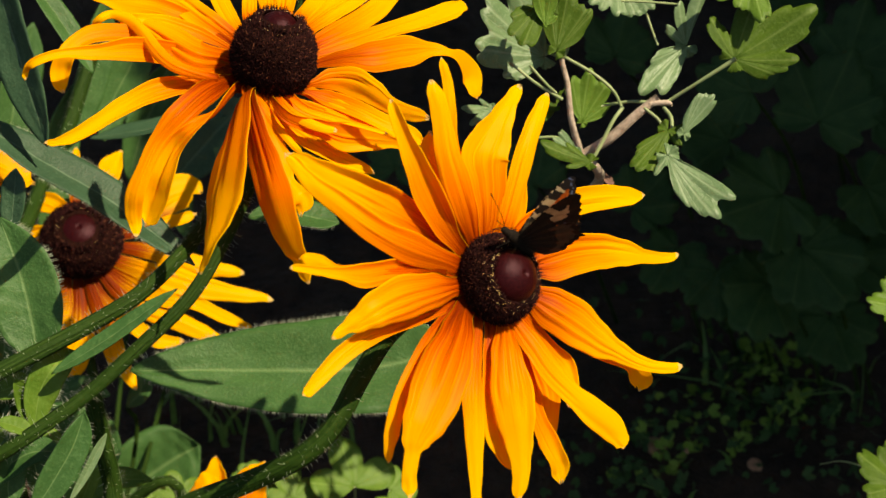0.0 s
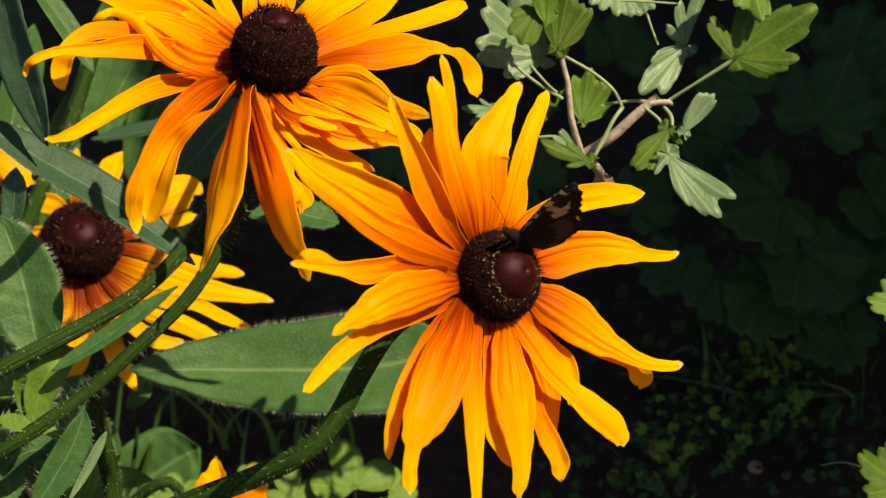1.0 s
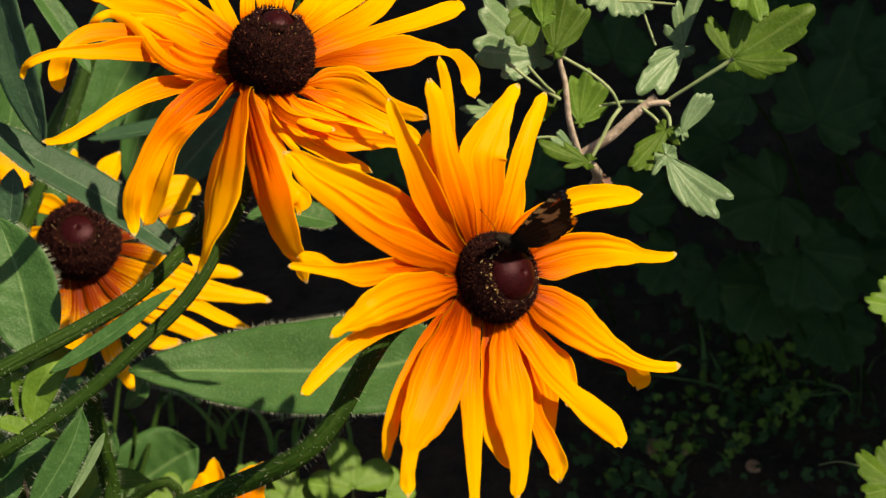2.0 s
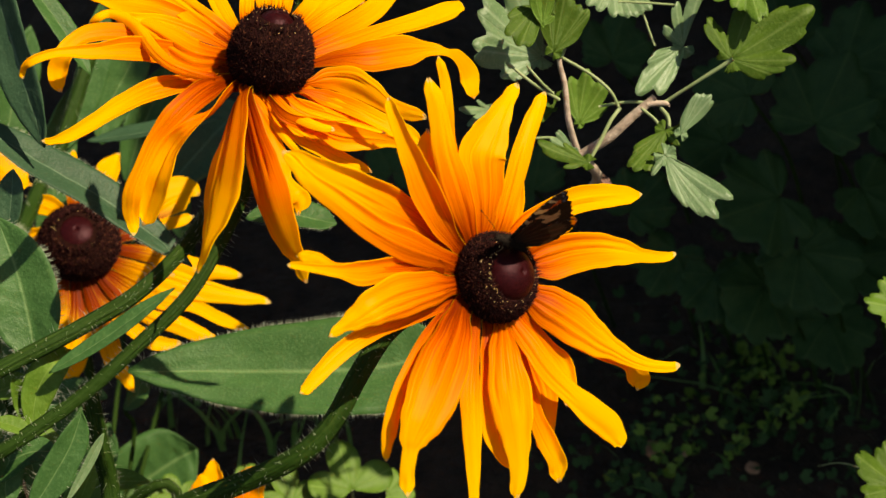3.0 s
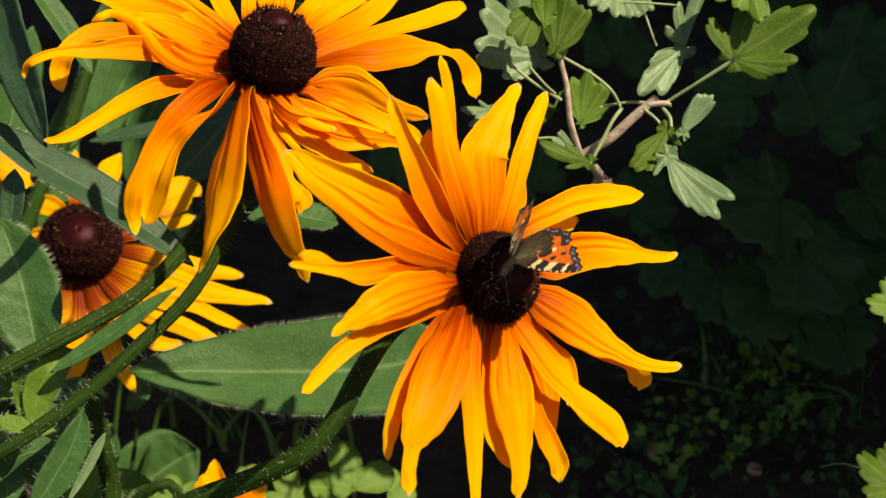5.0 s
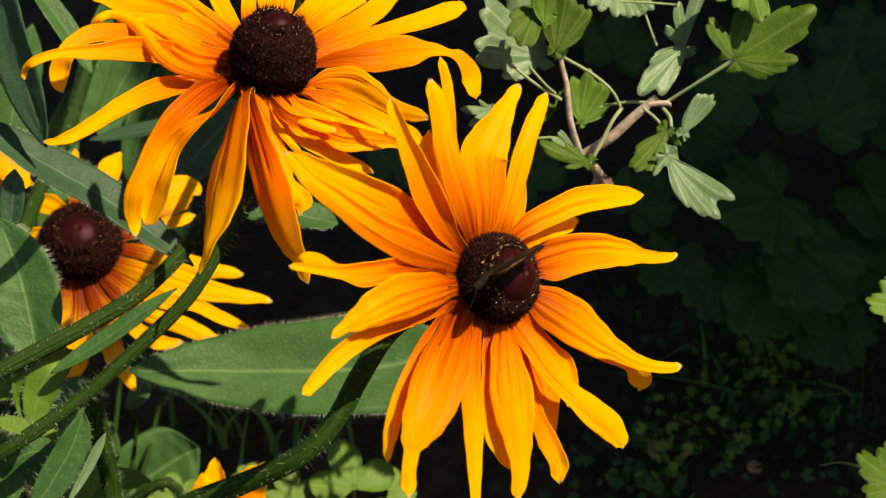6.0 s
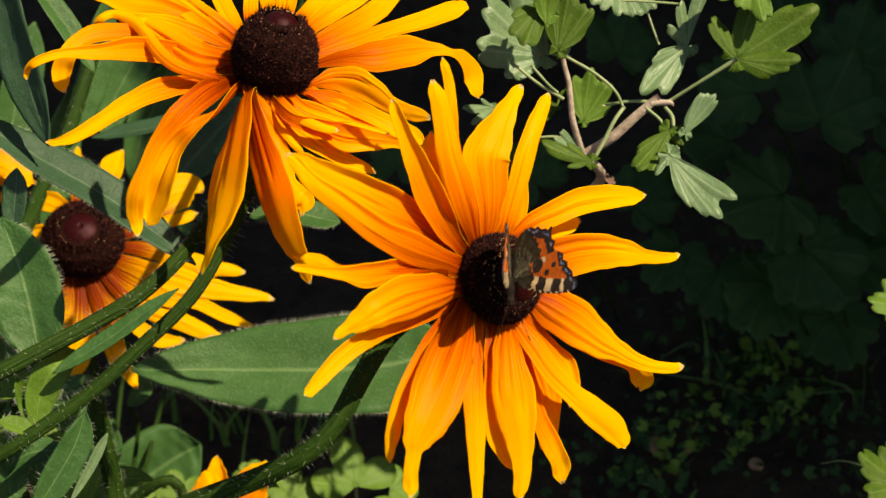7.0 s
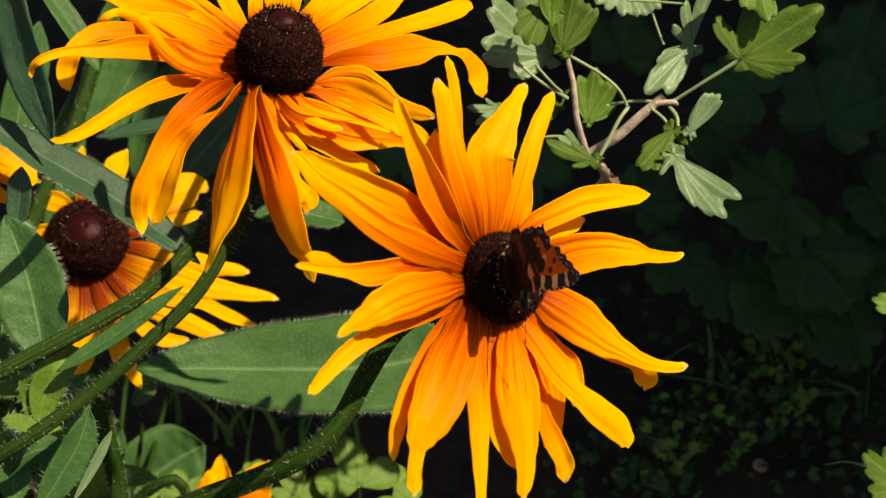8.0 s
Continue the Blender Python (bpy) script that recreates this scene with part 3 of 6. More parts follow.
ray(head_a, ((3.9, -8.6, -0.2), (4.7, -13.8, 1.0), (2.9, -23.1, 4.0), (3.5, -33.3, 5.0), (5.0, -41.1, 5.0), (7.2, -48.5, 4.0), (8.8, -54.6, 3.0), (10.3, -59.9, 2.0), (11.8, -65.2, 1.0)), (5.1, 5.4, 9.9, 13.1, 12.0, 8.9, 6.2, 5.1, 6.3), ((-0.33, 0.35, 0.88), (-0.32, -0.23, 0.92), (-0.31, -0.26, 0.91)), cup=-0.3, pleat=1.4)
ray(head_a, ((1.4, -9.4, -1.8), (1.5, -14.9, -1.0), (0.6, -24.5, 0.0), (1.0, -34.7, 0.0), (2.9, -45.4, -1.0), (6.6, -51.3, -2.0), (11.2, -56.2, -3.0)), (4.7, 4.9, 6.7, 7.6, 7.8, 5.3, 2.8), ((-0.35, 0.13, 0.93), (-0.31, -0.22, 0.93), (-0.15, -0.33, 0.93)))
ray(head_a, ((11.4, -7.6, -2.6), (14.9, -11.6, -2.0), (18.8, -21.8, -2.0), (25.4, -30.8, -3.0), (26.9, -39.3, -4.0), (27.1, -45.3, -5.0), (30.4, -49.7, -7.0)), (3.9, 4.1, 6.7, 8.5, 7.5, 7.7, 5.0), ((-0.34, -0.13, 0.93), (-0.36, -0.17, 0.92), (-0.13, -0.49, 0.86)), cup=0.2)
ray(head_a, ((7.6, -8.9, -1.6), (10.4, -13.5, -1.0), (16.0, -30.0, -1.0), (20.0, -40.0, -1.0), (25.2, -46.8, -2.0), (29.7, -51.6, -3.0), (32.8, -55.1, -4.0), (34.9, -57.9, -5.0)), (3.6, 3.8, 5.3, 5.4, 6.4, 5.9, 6.4, 5.0), ((-0.35, -0.12, 0.93), (-0.19, -0.32, 0.93), (-0.15, -0.44, 0.89)), cup=0.1, crumple=2.0)
ray(head_a, ((-3.4, -9.5, -0.9), (-5.0, -14.7, -0.0), (-7.9, -25.5, 2.0), (-9.9, -35.8, 3.0), (-9.3, -45.7, 3.0), (-8.1, -55.4, 2.0), (-7.0, -65.1, 1.0), (-6.1, -69.1, 0.0)), (3.0, 3.1, 4.1, 6.8, 6.2, 4.8, 3.3, 2.5), ((-0.30, 0.25, 0.92), (-0.35, -0.08, 0.93), (-0.30, -0.30, 0.91)), cup=-0.3)
ray(head_a, ((-7.9, -6.8, -0.2), (-11.5, -10.8, 1.0), (-16.6, -18.9, 4.0), (-22.3, -28.0, 6.0), (-27.7, -37.7, 7.0), (-31.5, -45.0, 7.0), (-33.6, -50.7, 6.0), (-34.0, -54.3, 5.0), (-34.2, -59.5, 4.0), (-33.5, -63.0, 3.0), (-33.3, -66.6, 3.0)), (6.4, 6.7, 11.4, 15.2, 16.1, 13.5, 8.7, 4.5, 4.2, 4.5, 3.2), ((-0.13, 0.41, 0.90), (-0.34, -0.11, 0.93), (-0.33, -0.02, 0.94)), cup=-0.15, crumple=1.5)
ray(head_a, ((-10.9, -7.5, -1.7), (-15.0, -11.1, -1.0), (-23.9, -21.8, 0.0), (-31.1, -32.4, 0.0), (-34.6, -41.1, -1.0), (-35.8, -47.9, -2.0), (-36.1, -53.0, -3.0), (-35.3, -56.3, -4.0)), (3.4, 3.6, 5.5, 5.2, 4.8, 4.6, 2.9, 1.5), ((-0.14, 0.21, 0.97), (-0.32, -0.03, 0.95), (-0.27, -0.33, 0.90)), cup=-0.3)
ray(head_a, ((-10.3, -2.6, -0.1), (-15.5, -4.0, 1.0), (-26.2, -6.9, 4.0), (-37.9, -10.5, 5.0), (-47.1, -14.7, 5.0), (-51.7, -18.1, 3.0), (-55.4, -20.8, 1.0), (-58.2, -23.9, 0.0)), (5.6, 5.9, 10.5, 12.8, 10.8, 6.9, 3.2, 2.8), ((0.26, 0.05, 0.96), (-0.15, 0.01, 0.99), (-0.29, -0.06, 0.96)), cup=-0.3, crumple=1.6)
ray(head_a, ((-10.7, -6.6, -1.6), (-15.5, -9.2, -1.0), (-27.3, -14.3, -1.0), (-37.7, -18.7, -1.0), (-46.8, -22.6, -1.0), (-54.3, -28.1, -2.0), (-59.7, -33.6, -3.0), (-63.6, -38.4, -4.0), (-65.1, -39.7, -4.0)), (3.2, 3.4, 4.1, 3.6, 5.4, 5.5, 4.5, 3.2, 1.9), ((-0.02, 0.06, 1.00), (-0.19, 0.04, 0.98), (-0.11, 0.12, 0.99)), cup=0.2)
ray(head_a, ((-10.3, 0.1, -0.8), (-15.8, 0.2, 0.0), (-27.4, 0.3, 1.0), (-39.2, -2.3, 2.0), (-49.6, -5.1, 3.0), (-59.7, -5.9, 4.0), (-66.4, -6.1, 4.0), (-72.8, -6.1, 4.0), (-75.8, -6.2, 4.0)), (3.0, 1.8, 4.2, 6.8, 7.1, 3.5, 2.5, 2.1, 1.5), ((0.08, -0.14, 0.99), (0.07, -0.10, 0.99), (0.00, -0.11, 0.99)), cup=0.3)
ray(head_a, ((-17.7, 0.7, 0.4), (-23.2, 0.4, 1.0), (-37.4, -1.8, 1.0), (-50.3, -3.6, 2.0), (-59.4, -4.6, 3.0), (-66.4, -3.5, 4.0), (-70.9, -3.3, 4.0), (-72.1, -3.5, 3.0)), (3.0, 1.6, 3.6, 3.5, 2.6, 3.9, 3.4, 2.7), ((0.01, -0.06, 1.00), (0.12, -0.14, 0.98), (-0.63, -0.16, 0.76)), cup=-0.2)
# end of petals

plant_b = plant_at(-0.24, 0.07, "tall golden rudbeckia seen from the side with drooping petals")
head_b = Head(plant_b, (-0.0544, 0.0469, 0.3859), (0.210, 0.072, 0.975), M_PETAL)
cone(head_b, 0.0131, 0.0222, 4, "tall dark brown cone with plum cap", cap=0.47, grains=90)
stem(plant_b, ((-0.0551, 0.0483, 0.3827), (-0.0589, 0.0494, 0.3633), (-0.0634, 0.0389, 0.3483), (-0.0714, 0.0243, 0.3362), (-0.0806, 0.0111, 0.3261), (-0.0949, -0.0014, 0.3169), (-0.1107, -0.0140, 0.3076), (-0.1262, -0.0247, 0.3011), (-0.1436, -0.0311, 0.2920), (-0.1782, -0.0266, 0.2635), (-0.23, 0.06, 0.1), (-0.24, 0.07, -0.01)), (0.0020, 0.0023, 0.0024, 0.0024, 0.0028), 700, 6)
# petals of flower b
ray(head_b, ((8.8, 12.7, -1.3), (12.8, 15.7, -0.0), (22.3, 16.8, 4.0), (31.6, 17.8, 6.0), (41.5, 24.4, 7.0), (50.5, 30.5, 7.0), (56.9, 32.7, 6.0), (61.8, 37.9, 2.0), (66.3, 40.5, -4.0), (68.8, 38.2, -9.0), (69.5, 37.8, -11.0)), (3.0, 2.7, 5.7, 10.9, 10.8, 4.8, 2.8, 6.4, 8.4, 4.9, 2.1), ((-0.21, -0.71, 0.67), (0.61, -0.54, 0.58), (0.29, -0.92, 0.26)), cup=0.1, pleat=0.6, crumple=0.3)
ray(head_b, ((9.9, 20.5, -1.0), (13.2, 24.7, -0.0), (24.0, 32.0, 3.0), (36.2, 44.2, 5.0), (46.1, 53.7, 6.0), (56.0, 67.8, 6.0), (61.5, 78.1, 5.0), (63.4, 82.4, 4.0)), (3.5, 3.7, 6.1, 5.8, 6.9, 7.2, 4.3, 1.7), ((0.19, -0.59, 0.78), (0.42, -0.39, 0.82), (0.64, -0.11, 0.76)), cup=0.15)
ray(head_b, ((9.7, 25.9, -0.0), (12.3, 30.5, 1.0), (21.1, 39.4, 4.0), (29.9, 54.3, 6.0), (36.1, 70.1, 8.0), (39.9, 83.4, 9.0)), (5.0, 5.3, 8.3, 7.7, 6.4, 4.3), ((0.24, -0.52, 0.82), (0.33, -0.28, 0.90), (0.25, -0.14, 0.96)), cup=-0.2)
ray(head_b, ((8.1, 40.3, -1.1), (9.9, 45.3, -0.0), (16.5, 55.3, 3.0), (23.0, 66.7, 5.0), (28.7, 81.9, 6.0)), (4.9, 5.1, 7.1, 7.8, 6.5), ((0.26, -0.43, 0.86), (0.34, -0.26, 0.90), (0.34, -0.19, 0.92)))
ray(head_b, ((6.7, 47.7, -1.0), (7.9, 53.0, 0.0), (13.3, 66.5, 3.0), (17.4, 85.1, 5.0)), (7.2, 7.6, 9.0, 8.4), ((0.25, -0.30, 0.92), (0.24, -0.22, 0.94), (0.22, -0.15, 0.96)))
ray(head_b, ((-10.2, 42.6, -1.2), (-11.3, 47.9, 0.0), (-12.6, 56.9, 3.0), (-15.4, 71.4, 5.0)), (4.9, 5.1, 4.8, 5.0), ((-0.05, -0.32, 0.94), (-0.10, -0.22, 0.97), (-0.14, -0.16, 0.98)))
ray(head_b, ((-12.6, 29.6, -1.2), (-15.1, 34.3, 0.0), (-20.1, 41.7, 3.0), (-25.2, 54.3, 5.0)), (5.0, 5.2, 6.0, 7.0), ((-0.18, -0.47, 0.86), (-0.24, -0.35, 0.91), (-0.26, -0.25, 0.93)))
ray(head_b, ((0.4, 48.8, -1.0), (0.3, 54.3, 0.0), (-0.2, 67.2, 3.0), (-1.3, 83.2, 5.0)), (5.4, 5.7, 7.7, 7.0), ((-0.02, -0.23, 0.97), (-0.04, -0.17, 0.98), (-0.06, -0.13, 0.99)))
ray(head_b, ((-4.8, 48.4, -0.9), (-5.5, 53.8, 0.0), (-7.4, 65.9, 2.0), (-9.7, 83.7, 3.0)), (5.5, 5.8, 6.8, 6.0), ((-0.12, -0.18, 0.98), (-0.13, -0.12, 0.99), (-0.13, -0.07, 0.99)))
ray(head_b, ((-12.2, 22.1, -1.3), (-15.9, 25.5, 0.0), (-24.0, 27.3, 3.0), (-32.9, 32.4, 5.0), (-41.3, 38.3, 6.0), (-48.5, 45.8, 6.0)), (6.2, 6.6, 8.5, 8.4, 8.7, 7.5), ((0.10, -0.70, 0.71), (-0.23, -0.58, 0.78), (-0.43, -0.42, 0.80)), pleat=1.3)
ray(head_b, ((-13.1, 19.4, -1.9), (-16.9, 23.0, -1.0), (-27.5, 27.4, 1.0), (-39.0, 28.5, 3.0), (-49.7, 29.0, 3.0), (-58.8, 30.2, 3.0), (-62.5, 31.6, 2.0)), (3.7, 3.9, 6.6, 7.2, 8.3, 4.8, 2.2), ((-0.12, -0.64, 0.76), (-0.06, -0.69, 0.72), (-0.41, -0.63, 0.66)), pleat=1.2)
ray(head_b, ((-10.3, 5.4, -1.0), (-15.2, 5.5, -0.0), (-23.2, 0.1, 2.0), (-30.8, 4.4, 3.0), (-37.9, 9.2, 4.0), (-45.5, 14.4, 4.0), (-52.1, 15.4, 4.0), (-56.0, 12.7, 3.0), (-57.7, 11.3, 1.0)), (8.6, 9.1, 13.1, 11.2, 7.8, 3.9, 2.4, 2.0, 1.3), ((0.52, -0.51, 0.69), (-0.27, -0.61, 0.75), (-0.09, -0.78, 0.62)), cup=-0.3, pleat=1.4)
ray(head_b, ((-11.6, 12.6, -1.0), (-16.0, 15.4, -0.0), (-25.9, 17.4, 2.0), (-35.4, 15.5, 4.0), (-43.6, 12.2, 5.0), (-49.8, 11.6, 5.0)), (3.6, 3.7, 5.8, 6.4, 4.9, 3.2), ((0.01, -0.68, 0.73), (0.31, -0.64, 0.70), (0.06, -0.69, 0.72)))
ray(head_b, ((-15.5, -9.8, 1.0), (-20.4, -11.8, 2.0), (-28.9, -12.9, 4.0), (-35.5, -6.7, 5.0), (-41.0, 2.0, 6.0), (-46.3, 9.2, 6.0), (-52.1, 11.1, 6.0), (-55.2, 8.9, 5.0), (-57.3, 9.0, 2.0)), (3.1, 3.3, 3.8, 4.1, 3.7, 3.6, 2.7, 2.5, 1.8), ((0.24, -0.78, 0.57), (-0.46, -0.56, 0.69), (-0.33, -0.92, 0.19)), cup=-0.5)
ray(head_b, ((-11.5, 2.6, -1.9), (-16.9, 3.0, -1.0), (-30.3, 1.4, 1.0), (-41.9, -5.1, 3.0), (-52.8, -12.1, 3.0), (-62.1, -17.3, 3.0), (-67.6, -21.9, 2.0), (-70.4, -23.6, 0.0), (-71.5, -22.5, -3.0), (-70.9, -22.3, -5.0)), (4.4, 4.6, 8.0, 7.6, 4.7, 2.9, 2.7, 2.5, 2.5, 1.9), ((0.18, -0.67, 0.72), (0.32, -0.56, 0.76), (0.70, -0.69, 0.16)), cup=0.2, crumple=0.4)
ray(head_b, ((-13.9, 12.3, -1.9), (-18.6, 14.2, -1.0), (-33.5, 11.6, 1.0), (-46.4, 6.0, 3.0), (-55.1, 1.1, 3.0), (-59.8, -2.7, 1.0), (-62.3, -7.4, -2.0), (-63.4, -8.2, -7.0), (-63.1, -10.3, -11.0), (-62.1, -11.4, -13.0)), (3.4, 3.6, 5.7, 6.4, 6.7, 5.6, 5.7, 6.1, 4.9, 3.7), ((0.21, -0.67, 0.71), (0.16, -0.60, 0.79), (0.26, -0.78, 0.56)), crumple=0.4)
ray(head_b, ((-8.3, -2.0, -1.4), (-13.4, -4.1, -1.0), (-22.6, -10.2, -2.0), (-32.2, -14.7, -4.0), (-39.9, -23.8, -6.0), (-46.7, -35.0, -8.0), (-52.2, -45.0, -9.0), (-56.7, -48.7, -10.0), (-59.1, -50.6, -10.0)), (3.0, 2.3, 5.3, 7.8, 6.3, 4.6, 3.6, 2.0, 1.7), ((0.47, -0.79, 0.40), (0.37, -0.33, 0.87), (0.59, -0.73, 0.34)), cup=0.3)
ray(head_b, ((-7.4, -1.9, -1.6), (-11.6, -5.0, -1.0), (-18.0, -16.5, -1.0), (-24.2, -26.9, -5.0), (-28.9, -32.3, -12.0), (-31.2, -38.3, -19.0), (-32.6, -41.6, -26.0), (-32.4, -42.2, -32.0), (-31.2, -43.1, -36.0), (-30.4, -46.3, -38.0)), (3.5, 3.7, 7.9, 7.4, 5.2, 4.8, 5.7, 5.1, 3.7, 1.5), ((0.45, -0.25, 0.86), (-0.05, -0.83, 0.56), (0.03, -0.53, 0.85)), cup=-0.3, pleat=1.2)
ray(head_b, ((-6.9, -4.1, -2.6), (-10.1, -8.2, -2.0), (-14.1, -24.5, -2.0), (-19.5, -32.1, -6.0), (-23.8, -33.2, -13.0), (-25.8, -38.1, -20.0), (-26.7, -39.8, -27.0), (-27.6, -41.7, -33.0), (-28.5, -42.2, -36.0)), (4.5, 4.8, 6.7, 5.0, 6.8, 9.3, 9.5, 7.0, 3.7), ((-0.96, 0.24, 0.13), (-0.61, -0.66, 0.43), (-0.55, -0.78, 0.30)), cup=0.2, pleat=1.8)
ray(head_b, ((-5.4, -11.2, -1.6), (-6.7, -16.1, -2.0), (-6.4, -25.6, -8.0), (-6.5, -31.7, -16.0), (-6.7, -36.1, -24.0), (-6.9, -42.3, -31.0), (-8.0, -47.7, -36.0), (-8.7, -49.4, -41.0), (-8.7, -51.7, -43.0)), (7.6, 8.0, 13.2, 16.9, 18.0, 14.3, 7.2, 5.0, 3.3), ((-0.88, -0.28, 0.39), (-0.76, -0.43, 0.49), (-0.82, -0.39, 0.41)), cup=-0.25)
ray(head_b, ((-4.3, -8.7, -1.3), (-4.8, -13.3, -2.0), (-0.8, -20.2, -9.0), (3.8, -25.0, -17.0), (8.4, -31.2, -24.0), (13.2, -36.6, -31.0), (17.1, -38.9, -37.0), (19.5, -39.2, -40.0), (21.7, -41.0, -43.0), (23.3, -43.4, -45.0)), (5.6, 5.9, 8.6, 12.2, 14.5, 12.0, 8.5, 5.5, 5.2, 3.2), ((-0.71, -0.66, 0.25), (-0.58, -0.81, 0.09), (-0.72, -0.66, 0.21)), cup=-0.25)
ray(head_b, ((-5.4, -6.3, -0.6), (-6.1, -10.6, -1.0), (-1.0, -16.5, -6.0), (3.3, -19.4, -12.0), (7.5, -24.2, -17.0), (10.9, -27.3, -21.0), (14.9, -30.9, -23.0), (16.7, -30.9, -25.0), (17.0, -32.6, -28.0)), (3.0, 3.1, 5.6, 8.6, 9.9, 5.9, 6.9, 8.1, 5.5), ((0.01, -0.64, 0.76), (0.03, -0.65, 0.76), (0.06, -0.87, 0.49)), cup=-0.2, pleat=1.5)
ray(head_b, ((-4.8, -6.8, 0.5), (-4.8, -10.9, -0.0), (0.5, -13.9, -4.0), (5.8, -17.0, -8.0), (10.7, -20.5, -11.0), (14.0, -20.6, -13.0)), (3.0, 1.8, 2.4, 2.6, 2.3, 1.7), ((0.13, -0.71, 0.69), (0.06, -0.68, 0.73), (0.36, -0.70, 0.62)), cup=-0.4, crumple=2.0)
ray(head_b, ((-2.0, -6.5, -1.5), (-0.8, -10.7, -2.0), (4.7, -13.0, -6.0), (13.7, -13.8, -11.0), (24.5, -12.8, -16.0), (32.5, -11.0, -19.0), (37.8, -9.5, -21.0)), (3.4, 3.6, 7.0, 7.3, 5.8, 3.8, 2.2), ((0.18, -0.72, 0.67), (0.38, -0.66, 0.65), (0.42, -0.62, 0.66)))
ray(head_b, ((0.3, -7.6, -1.2), (2.1, -12.6, -1.0), (7.9, -19.1, -3.0), (18.3, -15.8, -6.0), (26.5, -13.9, -8.0), (35.1, -10.8, -9.0), (42.3, -10.2, -9.0), (49.4, -11.9, -9.0)), (3.0, 1.7, 3.5, 5.8, 9.5, 7.1, 3.5, 1.2), ((-0.63, -0.68, 0.38), (0.31, -0.94, 0.14), (-0.23, -0.95, 0.20)), cup=0.2)
ray(head_b, ((7.9, -0.0, -0.9), (13.0, 1.4, -0.0), (19.3, 5.4, 1.0), (26.5, 6.2, 1.0), (32.7, 3.8, -0.0), (38.8, 1.4, -2.0), (46.1, 2.2, -4.0), (51.6, 2.4, -5.0)), (3.0, 2.5, 7.2, 10.2, 8.2, 5.6, 5.2, 5.0), ((0.43, -0.79, 0.44), (-0.33, -0.93, 0.17), (0.06, -0.99, 0.11)), cup=-0.2)
ray(head_b, ((6.4, -1.8, -1.4), (11.8, -2.6, -1.0), (19.8, -2.8, -2.0), (29.2, -4.5, -3.0), (38.7, -6.4, -5.0), (46.8, -7.1, -7.0), (51.6, -8.1, -8.0)), (3.0, 1.7, 5.7, 6.0, 6.0, 6.4, 5.6), ((0.08, -0.68, 0.73), (0.06, -0.69, 0.72), (0.01, -0.68, 0.73)), cup=0.2)
ray(head_b, ((3.0, -3.2, -1.3), (6.9, -7.1, -1.0), (12.5, -12.2, -2.0), (21.5, -13.1, -3.0), (30.6, -13.1, -4.0), (39.3, -13.1, -5.0)), (3.0, 2.5, 2.6, 2.3, 1.6, 1.2), ((-0.30, -0.49, 0.82), (0.05, -0.68, 0.73), (0.09, -0.68, 0.73)), cup=0.3)
ray(head_b, ((1.2, -6.3, -1.1), (3.7, -11.0, -1.0), (9.0, -15.9, -3.0), (15.0, -18.2, -4.0), (23.2, -16.9, -6.0)), (3.0, 2.4, 3.5, 3.1, 2.4), ((-0.19, -0.54, 0.82), (0.11, -0.68, 0.73), (0.28, -0.65, 0.70)), cup=-0.3)
ray(head_b, ((-0.6, -3.7, -3.0), (2.2, -7.4, -3.0), (13.9, -8.8, -7.0), (27.1, -5.3, -11.0), (39.7, -2.9, -13.0)), (4.9, 5.1, 10.2, 10.3, 7.3), ((0.16, -0.69, 0.71), (0.31, -0.64, 0.70), (0.24, -0.65, 0.72)))
ray(head_b, ((7.1, 0.6, -2.3), (12.4, -0.2, -2.0), (23.9, -4.8, -4.0), (37.2, -5.2, -7.0), (47.4, -6.0, -9.0)), (3.8, 4.0, 6.0, 5.9, 4.9), ((-0.13, -0.64, 0.76), (0.12, -0.69, 0.72), (0.09, -0.69, 0.72)))
# end of petals

plant_c = plant_at(-0.12, 0.17, "golden rudbeckia with rust-red ring round its dark centre")
head_c = Head(plant_c, (-0.1622, 0.2008, 0.2134), (0.110, -0.448, 0.887), M_PETAL_RED)
cone(head_c, 0.0177, 0.0196, 7, "blackish brown cone with plum cap", cap=0.50, grains=40)
stem(plant_c, ((-0.1628, 0.2032, 0.2117), (-0.1658, 0.1989, 0.1758), (-0.1621, 0.1847, 0.1469), (-0.1573, 0.1734, 0.1220), (-0.1527, 0.1640, 0.0911), (-0.125, 0.165, 0.1), (-0.12, 0.17, -0.01)), (0.0022, 0.0025, 0.0028), 500, 8)
stem(plant_c, ((-0.1299, 0.0606, 0.2498), (-0.1270, 0.0528, 0.2319), (-0.1245, 0.0495, 0.2123), (-0.1245, 0.0509, 0.1843), (-0.13, 0.12, 0.06), (-0.12, 0.17, -0.01)), (0.0034, 0.0036, 0.0038, 0.0040), 260, 18)
